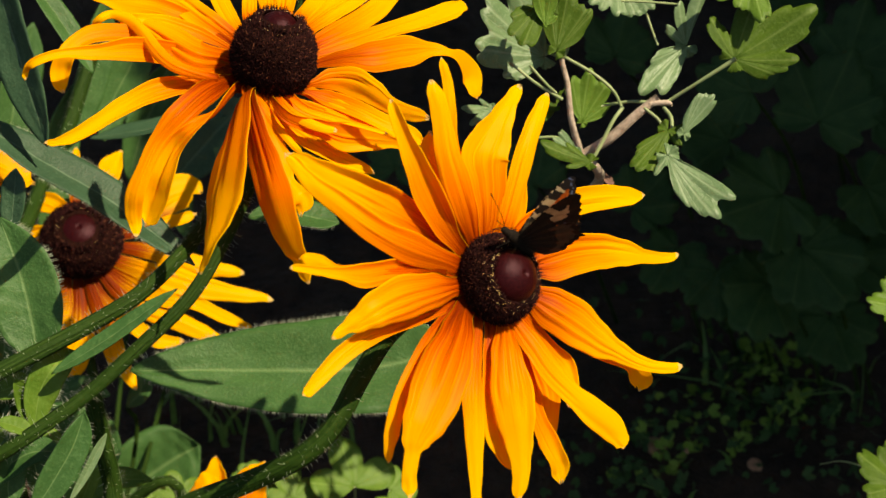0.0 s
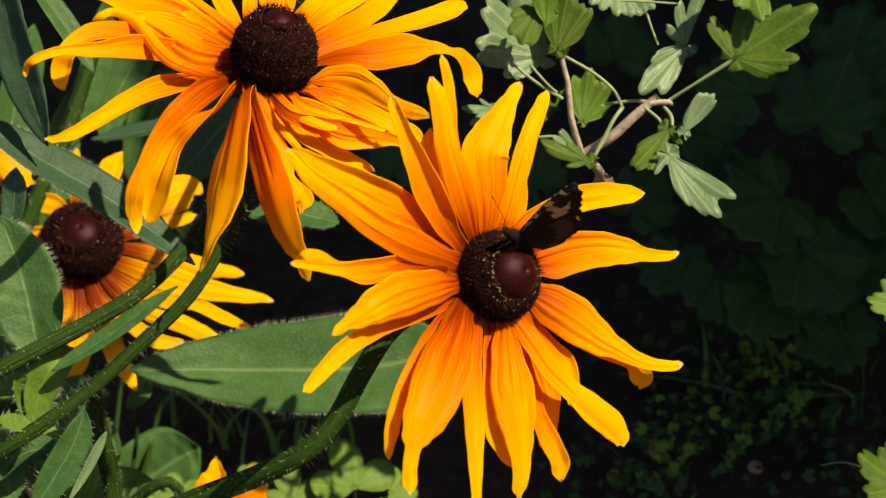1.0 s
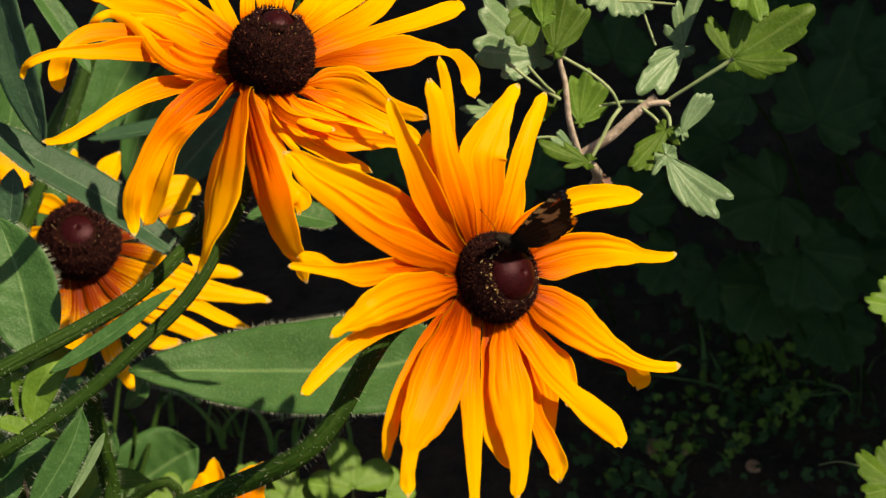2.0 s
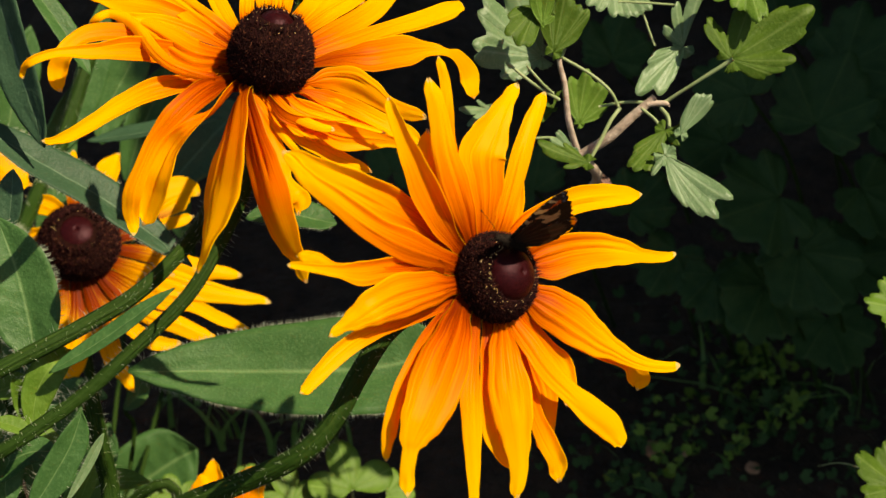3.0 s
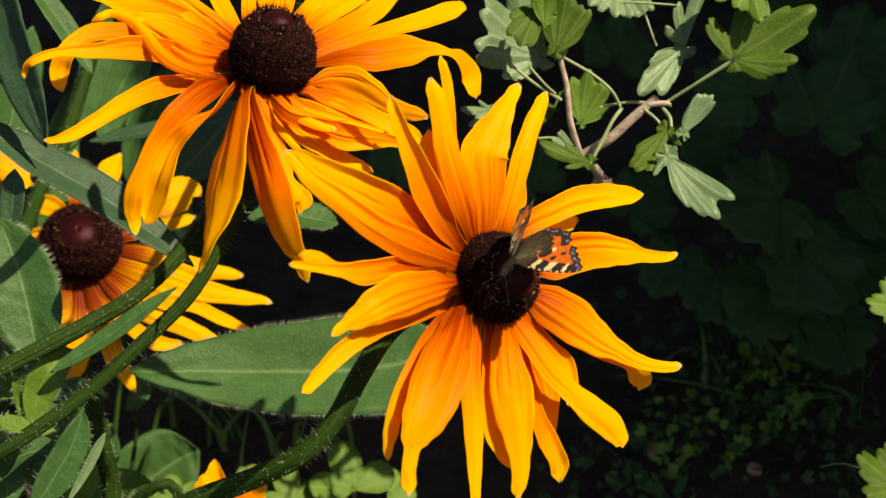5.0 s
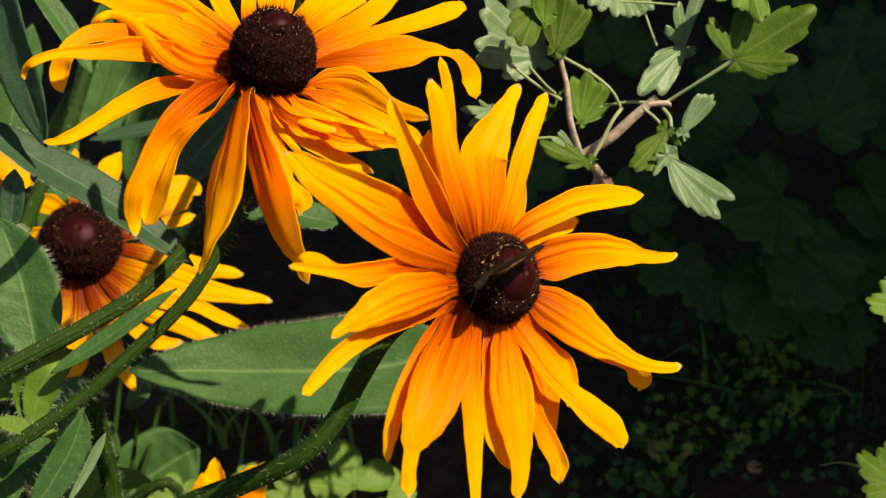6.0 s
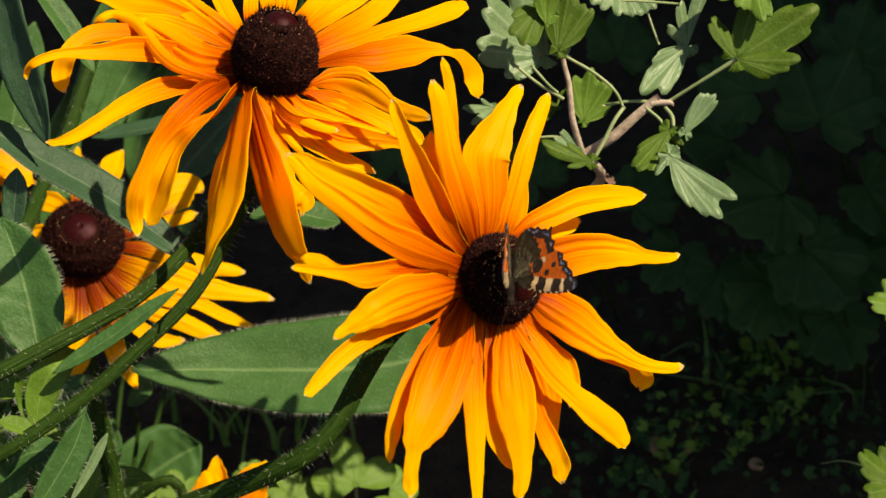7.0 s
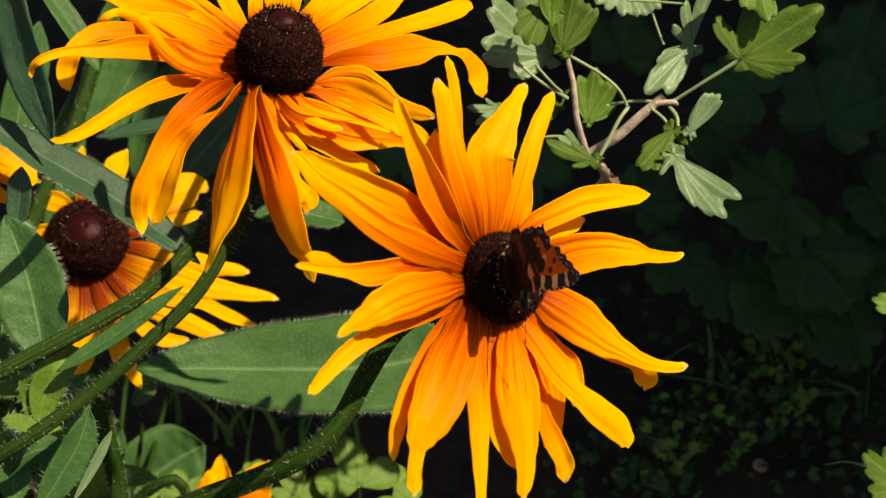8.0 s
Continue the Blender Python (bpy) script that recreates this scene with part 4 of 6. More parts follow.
# petals of flower c
ray(head_c, ((-7.5, 14.5, -0.4), (-10.6, 19.0, -0.0), (-17.6, 25.8, -1.0), (-23.1, 31.3, -3.0)), (7.4, 7.8, 12.0, 16.0), ((-0.16, -0.01, 0.99), (-0.21, 0.03, 0.98), (-0.27, 0.08, 0.96)))
ray(head_c, ((-10.9, 4.6, -0.1), (-16.1, 5.6, 0.0), (-24.3, 4.5, -2.0), (-32.9, 0.1, -5.0)), (7.9, 8.3, 9.4, 8.6), ((-0.20, -0.23, 0.95), (-0.19, -0.28, 0.94), (-0.17, -0.31, 0.94)))
ray(head_c, ((1.0, 17.8, -0.3), (1.9, 23.1, 0.0), (6.6, 36.4, -2.0), (8.2, 44.7, -3.0), (11.5, 54.6, -4.0)), (5.8, 6.1, 10.3, 10.9, 3.0), ((0.17, 0.09, 0.98), (0.14, 0.07, 0.99), (0.15, 0.05, 0.99)))
ray(head_c, ((-4.0, 17.7, -1.4), (-5.1, 23.1, -1.0), (-8.5, 42.1, -3.0), (-8.7, 54.7, -4.0)), (5.6, 5.9, 6.9, 3.0), ((-0.00, 0.10, 0.99), (0.02, 0.10, 1.00), (0.06, 0.08, 1.00)))
ray(head_c, ((11.8, 9.6, -0.5), (16.2, 12.9, -0.0), (28.3, 21.2, -1.0), (39.7, 32.5, -2.0), (46.5, 35.3, -4.0), (49.5, 33.9, -5.0)), (7.7, 8.1, 13.1, 17.0, 13.3, 6.8), ((0.16, -0.12, 0.98), (0.22, -0.07, 0.97), (0.18, -0.28, 0.94)))
ray(head_c, ((11.9, 5.3, -1.5), (16.9, 7.6, -1.0), (29.2, 13.2, -2.0), (40.2, 18.7, -4.0), (48.9, 23.3, -6.0)), (4.4, 4.6, 6.8, 5.6, 4.6), ((0.15, -0.15, 0.98), (0.25, -0.10, 0.96), (0.27, -0.08, 0.96)))
ray(head_c, ((11.3, 0.8, -0.4), (16.8, 1.0, 0.0), (28.1, 0.4, -1.0), (41.1, -1.6, -3.0), (54.6, -3.7, -6.0), (63.6, -3.9, -8.0), (72.1, -3.3, -10.0)), (5.1, 5.4, 7.4, 8.9, 9.4, 6.1, 4.5), ((0.08, -0.19, 0.98), (0.19, -0.21, 0.96), (0.24, -0.18, 0.96)), cup=-0.3)
ray(head_c, ((9.4, -3.8, -0.3), (14.6, -5.5, 0.0), (25.3, -8.1, -2.0), (40.6, -12.0, -4.0), (55.9, -14.2, -7.0), (71.3, -15.5, -9.0), (86.2, -15.4, -11.0)), (5.5, 5.8, 8.3, 13.2, 10.4, 7.0, 3.3), ((0.13, -0.21, 0.97), (0.14, -0.20, 0.97), (0.13, -0.18, 0.97)), cup=-0.2)
ray(head_c, ((7.7, -6.6, -1.3), (12.1, -9.8, -1.0), (22.7, -15.6, -3.0), (38.3, -22.1, -5.0), (51.3, -21.3, -8.0), (64.3, -26.5, -10.0), (79.0, -31.0, -12.0)), (4.1, 4.3, 7.5, 7.3, 6.6, 6.3, 2.1), ((0.07, -0.20, 0.98), (0.15, -0.20, 0.97), (0.07, -0.20, 0.98)), cup=0.2)
ray(head_c, ((5.8, -8.7, -0.2), (9.3, -12.8, -0.0), (18.9, -21.5, -3.0), (31.9, -28.4, -6.0), (45.0, -30.7, -9.0), (54.8, -33.8, -11.0), (64.3, -36.1, -12.0)), (3.9, 4.1, 6.2, 6.9, 8.6, 7.7, 2.2), ((0.09, -0.23, 0.97), (0.16, -0.21, 0.96), (0.06, -0.18, 0.98)), cup=-0.3)
ray(head_c, ((3.5, -9.1, -1.1), (6.1, -13.9, -1.0), (12.7, -22.8, -4.0), (24.1, -33.3, -7.0), (35.7, -39.5, -10.0), (47.5, -39.0, -12.0)), (3.3, 3.5, 6.3, 7.3, 7.3, 3.3), ((0.10, -0.25, 0.96), (0.10, -0.22, 0.97), (0.17, -0.17, 0.97)), cup=0.2)
ray(head_c, ((2.0, -10.2, -0.2), (3.6, -15.4, -0.0), (8.9, -27.7, -3.0), (15.4, -40.6, -6.0), (20.0, -51.3, -9.0), (25.0, -56.9, -11.0), (27.7, -63.4, -12.0)), (3.5, 3.7, 6.2, 9.9, 8.7, 5.8, 2.7), ((0.06, -0.21, 0.98), (0.08, -0.25, 0.97), (0.03, -0.14, 0.99)), cup=-0.35)
ray(head_c, ((-0.7, -10.0, -1.2), (-0.5, -15.4, -1.0), (1.4, -28.3, -4.0), (1.9, -40.8, -7.0), (-0.1, -51.8, -10.0), (-1.9, -61.2, -12.0), (-1.5, -66.3, -13.0)), (4.2, 4.4, 8.6, 13.9, 13.6, 6.2, 2.2), ((0.05, -0.22, 0.97), (0.03, -0.24, 0.97), (0.05, -0.19, 0.98)), cup=-0.2)
ray(head_c, ((-4.3, -10.0, -0.2), (-5.4, -15.2, -0.0), (-5.3, -28.5, -3.0), (-6.2, -40.9, -6.0), (-8.6, -48.6, -9.0)), (4.3, 4.5, 7.0, 5.6, 4.6), ((0.05, -0.22, 0.97), (0.03, -0.29, 0.96), (-0.01, -0.36, 0.93)), cup=-0.3)
ray(head_c, ((-7.4, -7.8, -1.0), (-10.2, -12.3, -1.0), (-12.9, -20.7, -4.0), (-16.6, -29.9, -7.0)), (3.8, 4.0, 5.6, 6.1), ((0.00, -0.34, 0.94), (0.00, -0.32, 0.95), (0.00, -0.31, 0.95)))
# end of petals

plant_d = plant_at(-0.2, 0.2, "golden rudbeckia partly hidden behind leaves")
head_d = Head(plant_d, (-0.1891, 0.1387, 0.2939), (0.200, -0.402, 0.893), M_PETAL)
cone(head_d, 0.0117, 0.0135, 9, "dark brown cone", 500)
stem(plant_d, ((-0.1891, 0.1407, 0.2919), (-0.2, 0.15, 0.22), (-0.2, 0.18, 0.14), (-0.2, 0.2, -0.01)), (0.0022, 0.0028), 0, 8)
# petals of flower d
ray(head_d, ((-1.8, 3.6, -0.2), (0.1, 6.9, -0.0), (8.8, 5.9, -2.0), (17.7, 2.7, -4.0), (24.1, -0.1, -6.0), (27.1, -0.3, -8.0)), (11.4, 12.0, 14.7, 13.9, 11.9, 9.1), ((0.19, -0.24, 0.95), (0.15, -0.26, 0.95), (0.52, -0.27, 0.81)))
ray(head_d, ((-2.4, 2.2, -1.0), (1.3, -1.6, -1.0), (8.8, -6.8, -4.0), (14.8, -11.4, -8.0)), (7.7, 8.1, 8.5, 8.3), ((0.17, -0.30, 0.94), (0.22, -0.34, 0.91), (0.28, -0.40, 0.87)))
# end of petals

plant_e = plant_at(-0.07, 0.18, "low golden rudbeckia below the bent stem")
head_e = Head(plant_e, (-0.0997, 0.1318, 0.0883), (-0.105, -0.593, 0.799), M_PETAL)
cone(head_e, 0.0157, 0.0178, 10, "dark brown cone", 500)
stem(plant_e, ((-0.0997, 0.1337, 0.0862), (-0.095, 0.175, 0.05), (-0.07, 0.18, -0.01)), (0.0022, 0.0028), 0, 8)
# petals of flower e
ray(head_e, ((-0.9, 9.0, -1.8), (-1.9, 14.4, -1.0), (-4.5, 24.8, 0.0), (-6.1, 31.4, 0.0), (-6.7, 38.0, 0.0), (-6.8, 42.6, 0.0), (-6.3, 46.6, -0.0)), (11.5, 12.2, 13.6, 13.3, 10.1, 5.8, 2.1), ((0.11, -0.07, 0.99), (0.11, 0.01, 0.99), (0.13, -0.02, 0.99)), cup=0.3, pleat=1.3)
ray(head_e, ((-4.8, 8.5, 1.0), (-6.8, 13.5, 2.0), (-8.5, 21.9, 4.0), (-9.0, 28.2, 5.0), (-9.3, 33.3, 6.0), (-10.0, 37.0, 6.0), (-10.0, 38.3, 6.0)), (9.8, 10.3, 17.6, 17.2, 11.3, 4.5, 1.9), ((0.15, -0.20, 0.97), (0.12, -0.10, 0.99), (0.13, -0.00, 0.99)), cup=-0.4, pleat=1.6)
ray(head_e, ((5.8, 8.2, 0.0), (7.8, 13.2, 1.0), (9.0, 23.0, 3.0), (10.1, 29.4, 4.0), (12.9, 34.6, 5.0), (14.8, 38.1, 5.0), (16.2, 40.7, 4.0), (16.9, 42.9, 4.0)), (8.5, 9.0, 17.4, 17.9, 14.5, 10.3, 6.3, 3.2), ((0.10, -0.21, 0.97), (0.07, -0.15, 0.99), (0.12, -0.06, 0.99)), cup=-0.2, pleat=1.2)
# end of petals
for around in (190, 228, 270, 312, 350):
    petal(head_e, around, -14.0, 0.0480, 0.0142, 43.0, 14.0, 0, 0.0106, 0.0)

plant_f = plant_at(-0.26, 0.1, "golden rudbeckia behind the tall one")
head_f = Head(plant_f, (-0.0440, 0.2848, 0.3422), (0.102, 0.008, 0.995), M_PETAL)
cone(head_f, 0.0165, 0.022, 11, "dark brown cone", 500)
stem(plant_f, ((-0.0442, 0.2869, 0.3400), (-0.0600, 0.2421, 0.3160), (-0.0742, 0.1500, 0.3066), (-0.0801, 0.0744, 0.3205), (-0.0846, 0.0366, 0.3276), (-0.0967, 0.0162, 0.3246), (-0.1127, 0.0018, 0.3216), (-0.1332, -0.0129, 0.3180), (-0.1471, -0.0171, 0.3120), (-0.1784, -0.0206, 0.2895), (-0.25, 0.09, 0.1), (-0.26, 0.1, -0.01)), (0.0022, 0.0025, 0.0027, 0.0028, 0.0030), 750, 12)
petal(head_f, 266.0, 2.6, 0.0656, 0.0121, 26.0, 18.3, 0, 0.0112, 0.0000)
petal(head_f, 284.8, 0.5, 0.0648, 0.0126, 27.2, 5.1, 0, 0.0112, 0.0000)
petal(head_f, 275.7, 0.8, 0.0642, 0.0122, 18.9, 9.6, 0, 0.0102, -0.0018)
petal(head_f, 256.7, -0.5, 0.0641, 0.0126, 11.8, -8.2, 0, 0.0112, 0.0000)
petal(head_f, 303.8, 3.9, 0.0635, 0.0145, 3.8, 3.4, 0, 0.0112, 0.0000)

# leaves of the rudbeckias
CAM = (0.000, -0.656, 0.755)
leaf(plant_a, ((-0.1189, 0.0799, 0.2405), (-0.0834, 0.0840, 0.2377), (-0.0486, 0.0840, 0.2378), (-0.0203, 0.0853, 0.2396), (0.0035, 0.0890, 0.2448)), 0.0403, (0.349, -0.466, 0.813), M_LEAF, 0.10, 0.66, 0.02, 900, 21, "broad grey-green hairy leaf with pale midrib")
leaf(plant_b, ((-0.1950, 0.1389, 0.3232), (-0.1692, 0.1321, 0.3135), (-0.1519, 0.1262, 0.3052), (-0.1260, 0.1175, 0.2928), (-0.0947, 0.1036, 0.2729)), 0.0180, (0.309, -0.237, 0.921), M_LEAF_BLUE, 0.10, 0.66, 0.02, 500, 22)
leaf(plant_f, ((-0.1306, 0.0074, 0.3034), (-0.1333, 0.0158, 0.3154), (-0.1370, 0.0242, 0.3274), (-0.1434, 0.0342, 0.3416)), 0.0230, (0.051, -0.683, 0.729), M_LEAF, 0.2, 0.45, 0.03, 300, 23)
leaf(plant_f, ((-0.1211, -0.0127, 0.3147), (-0.1039, -0.0065, 0.3236), (-0.0821, 0.0024, 0.3364)), 0.0064, (-0.199, -0.407, 0.892), M_LEAF, 0.1, 0.5, 0.02, 0, 24)
leaf(plant_d, ((-0.1481, 0.1199, 0.3159), (-0.1566, 0.1345, 0.3367), (-0.1661, 0.1527, 0.3627), (-0.1725, 0.1612, 0.3749)), 0.019, (-0.541, -0.476, 0.693), M_LEAF_BLUE, 0.15, 0.5, 0.02, 0, 25)
stem(plant_d, ((-0.1649, 0.3033, 0.2706), (-0.1707, 0.2817, 0.2547), (-0.1771, 0.2590, 0.2386), (-0.1848, 0.2254, 0.2271), (-0.1885, 0.1962, 0.2221), (-0.1982, 0.1599, 0.2116), (-0.23, 0.19, 0.1), (-0.2, 0.2, -0.01)), (0.0032, 0.0036, 0.0038, 0.0038, 0.0040), 500, 15)
leaf(plant_d, ((-0.1333, 0.1445, 0.3336), (-0.1451, 0.1556, 0.3495), (-0.1580, 0.1655, 0.3636)), 0.010, (0.526, -0.466, 0.711), M_LEAF, 0.2, 0.5, 0.02, 0, 26)
leaf(plant_d, ((-0.1567, 0.0852, 0.3011), (-0.1556, 0.0922, 0.3112), (-0.1550, 0.0984, 0.3199)), 0.010, (-0.206, -0.583, 0.786), M_LEAF_BLUE, 0.1, 0.45, 0.02, 0, 27)


leaf(plant_d, ((-0.1861, 0.2909, 0.2113), (-0.1777, 0.3037, 0.2297), (-0.1707, 0.3182, 0.2503), (-0.1665, 0.3343, 0.2733)), 0.0165, (0.518, -0.561, 0.646), M_LEAF, 0.1, 0.5, 0.02, 0, 28)
leaf(plant_d, ((-0.1720, 0.3096, 0.2032), (-0.1677, 0.3211, 0.2197), (-0.1576, 0.3326, 0.2361), (-0.1504, 0.3442, 0.2526)), 0.0205, (0.424, -0.512, 0.747), M_LEAF, 0.1, 0.45, 0.02, 0, 29)
leaf(plant_b, ((-0.1672, 0.2624, 0.2334), (-0.1457, 0.2644, 0.2362), (-0.1216, 0.2670, 0.2400), (-0.1029, 0.2685, 0.2422)), 0.0157, (0.105, 0.052, 0.993), M_LEAF_BLUE, 0.1, 0.5, 0.02, 0, 30)
leaf(plant_b, ((-0.1390, 0.2964, 0.1844), (-0.1246, 0.3063, 0.1985), (-0.1102, 0.3154, 0.2114), (-0.0988, 0.3211, 0.2197)), 0.029, (0.303, -0.372, 0.877), M_LEAF_BLUE, 0.1, 0.5, 0.02, 0, 31)
leaf(plant_b, ((-0.0752, 0.1213, 0.2830), (-0.0621, 0.1226, 0.2848), (-0.0490, 0.1213, 0.2830), (-0.0402, 0.1201, 0.2812)), 0.014, (0.212, -0.243, 0.947), M_LEAF, 0.1, 0.5, 0.03, 100, 32)
leaf(plant_f, ((-0.1283, -0.0170, 0.2946), (-0.1269, -0.0104, 0.3041), (-0.1225, -0.0053, 0.3114), (-0.1185, 0.0056, 0.3095)), 0.011, (0.424, -0.512, 0.747), M_LEAF_FRESH, 0.2, 0.5, 0.02, 100, 33)
leaf(plant_f, ((-0.1287, -0.0170, 0.2946), (-0.1313, -0.0114, 0.3026), (-0.1336, -0.0112, 0.3116)), 0.007, (0.424, -0.512, 0.747), M_LEAF_FRESH, 0.2, 0.5, 0.02, 60, 34)
leaf(plant_b, ((-0.1262, -0.0249, 0.3008), (-0.1314, -0.0236, 0.3027), (-0.1375, -0.0226, 0.3041)), 0.006, (0.212, -0.243, 0.947), M_LEAF_FRESH, 0.2, 0.5, 0.02, 40, 35)

# ---- leaf with lobes ----
def lobed(size, lobes, teeth=0, depth=0.1, power=0.6, narrow=1.3, cup=0.1, ripple=0.05, seed=1, rings=7, steps=72, squash=1.0, reach=150):
    """A palmate leaf in its own space: stalk joint at the origin, main lobe along y, upper side along z."""
    rng = random.Random(seed)
    lob = [(radians(a + rng.uniform(-2, 2)), r * rng.uniform(0.97, 1.03)) for a, r in lobes]
    grid = []
    ph = rng.uniform(0, 6)
    for i in range(rings + 1):
        f = 0.02 + 0.98 * i / rings
        row = []
        for j in range(steps + 1):
            th = radians(-reach + 2 * reach * j / steps)
            r = max(l * max(0.0, math.cos(min(1.57, abs(narrow * (th - a))))) ** power for a, l in lob)
            r = max(r, 0.16)
            if teeth:
                r *= 1 - depth * (1 - abs(math.sin(th * teeth / 2 + ph))) ** 1.6
            near = min(abs(th - a) for a, l in lob)
            z = cup * (r * f) ** 2 + ripple * f * math.cos(near * 9) * r * 0.5 + 0.04 * f * f * math.sin(th * 5 + ph)
            row.append(Vector((math.sin(th) * r * f * squash, math.cos(th) * r * f, z)) * size)
        grid.append(row)
    bm = bmesh.new()
    uv = bm.loops.layers.uv.new("UVMap")
    rows = [[bm.verts.new(p) for p in row] for row in grid]
    for i in range(rings):
        for j in range(steps):
            f = bm.faces.new((rows[i][j], rows[i][j + 1], rows[i + 1][j + 1], rows[i + 1][j]))
            for loop, (a, b) in zip(f.loops, ((i, j), (i, j + 1), (i + 1, j + 1), (i + 1, j))):
                th = radians(-reach + 2 * reach * b / steps)
                near = min((th - q for q, l in lob), key=abs)
                loop[uv].uv = (a / rings, 0.5 + max(-0.5, min(0.5, near * 0.9)))
    return bm


def frame_of(place, forward, facing):
    z = Vector(facing).normalized()
    y = Vector(forward)
    y = (y - y.dot(z) * z).normalized()
    return Matrix.Translation(place) @ Matrix((y.cross(z), y, z)).transposed().to_4x4()


GOOSE = ((0, 1.0), (46, 0.86), (-46, 0.86), (98, 0.6), (-98, 0.6))
CLOVER = ((0, 1.0), (75, 0.95), (-75, 0.95))


def goose_leaf(bush, place, forward, facing, size, material, seed, squash=1.0, cup=0.15, label="", lobes=None, narrow=3.0):
    bm = lobed(size, lobes or GOOSE, 21, 0.13, 0.7, narrow if lobes else 2.1, cup, 0.08, seed, squash=squash, steps=110)
    return part("leaf", bm, material, bush, label, frame_of(place, forward, facing), thick=0.0003)


def twig(bush, points, radii, material, name="twig", label=""):
    bm, _ = tube(points, radii, 8)
    return part(name, bm, material, bush, label)


# ---- gooseberry branch in the sun ----
bush = new("gooseberry_bush")
bush.matrix_basis = pose(0.14, 0.45, 0)
tagged(bush, "straggly gooseberry branch with small lobed pale leaves", "bush")
twig(bush, ((0.0807, 0.1306, 0.3312), (0.0725, 0.1283, 0.3244), (0.0632, 0.1260, 0.3159), (0.0530, 0.1266, 0.3080)), (0.0016, 0.0019, 0.0021, 0.0018), M_TWIG, "branch", "flaking grey-brown woody branch")
twig(bush, ((0.0534, 0.1267, 0.3082), (0.0618, 0.1389, 0.2907), (0.0589, 0.1757, 0.2560), (0.0399, 0.2471, 0.1837), (0.0365, 0.3331, 0.0972), ((0.0386, 0.4415, 0.0000)[0], (0.0386, 0.4415, 0.0000)[1], -0.01)), (0.0018, 0.0022, 0.003, 0.004), M_TWIG, "branch")
twig(bush, ((0.0530, 0.1262, 0.3075), (0.0485, 0.1271, 0.3227), (0.0467, 0.1315, 0.3360), (0.0444, 0.1364, 0.3464), (0.0486, 0.1422, 0.3564)), (0.0014, 0.0012, 0.0010, 0.0008), M_TWIG)
twig(bush, ((0.0776, 0.1292, 0.3291), (0.0838, 0.1285, 0.3299), (0.0858, 0.1272, 0.3297)), (0.0012, 0.0011, 0.0006), M_TWIG)
twig(bush, ((0.0845, 0.1296, 0.3298), (0.0937, 0.1289, 0.3374), (0.1082, 0.1300, 0.3477)), (0.00070, 0.00062, 0.00086), M_PETIOLE, "petiole")
twig(bush, ((0.0829, 0.1290, 0.3289), (0.0714, 0.1314, 0.3288), (0.0600, 0.1330, 0.3259)), (0.00078, 0.00062, 0.00047), M_PETIOLE, "petiole")
twig(bush, ((0.0829, 0.1284, 0.3280), (0.0852, 0.1236, 0.3264), (0.0853, 0.1190, 0.3233)), (0.00078, 0.00078, 0.00062), M_PETIOLE, "petiole")
twig(bush, ((0.0754, 0.1284, 0.3280), (0.0820, 0.1228, 0.3235), (0.0837, 0.1132, 0.3150)), (0.00062, 0.00062, 0.00055), M_PETIOLE, "petiole")
twig(bush, ((0.0678, 0.1302, 0.3270), (0.0638, 0.1254, 0.3237), (0.0595, 0.1205, 0.3167), (0.0553, 0.1163, 0.3107)), (0.00078, 0.00078, 0.00070), M_PETIOLE, "petiole")
twig(bush, ((0.0451, 0.1367, 0.3451), (0.0564, 0.1357, 0.3384), (0.0638, 0.1321, 0.3332), (0.0672, 0.1304, 0.3274)), (0.00062, 0.00062, 0.00055), M_PETIOLE, "petiole")
twig(bush, ((0.0252, 0.1291, 0.3464), (0.0347, 0.1265, 0.3392), (0.0446, 0.1284, 0.3315)), (0.00055, 0.00062, 0.00070), M_PETIOLE, "petiole")
twig(bush, ((0.0321, 0.1286, 0.3457), (0.0385, 0.1263, 0.3389), (0.0423, 0.1280, 0.3344)), (0.00047, 0.00055, 0.00055), M_PETIOLE, "petiole")
twig(bush, ((0.0400, 0.1329, 0.3483), (0.0454, 0.1352, 0.3464), (0.0477, 0.1383, 0.3560), (0.0513, 0.1413, 0.3638)), (0.00062, 0.00070, 0.00055), M_PETIOLE, "petiole")
twig(bush, ((0.0333, 0.1260, 0.3159), (0.0440, 0.1260, 0.3159), (0.0519, 0.1266, 0.3080)), (0.00055, 0.00062, 0.00062), M_PETIOLE, "petiole")
twig(bush, ((0.0680, 0.1603, 0.3562), (0.0788, 0.1601, 0.3558), (0.0896, 0.1596, 0.3551)), (0.00047, 0.00047, 0.00047), M_PETIOLE, "petiole")
twig(bush, ((0.0777, 0.1575, 0.3521), (0.0799, 0.1538, 0.3468), (0.0820, 0.1507, 0.3424)), (0.00047, 0.00047, 0.00047), M_PETIOLE, "petiole")
goose_leaf(bush, (0.1087, 0.1357, 0.3445), (0.864, 0.401, 0.305), (0.061, -0.685, 0.726), 0.0345, M_GOOSE, 1, cup=0.22, lobes=((0, 1.00), (33, 0.68), (53, 0.47), (-91, 0.52), (-40, 0.71)))
goose_leaf(bush, (0.1150, 0.1534, 0.3705), (0.173, -0.709, -0.684), (0.015, -0.692, 0.721), 0.0201, M_LEAF_FRESH, 2, cup=0.22, lobes=((0, 1.00), (34, 0.84), (64, 0.93), (-31, 0.65)))
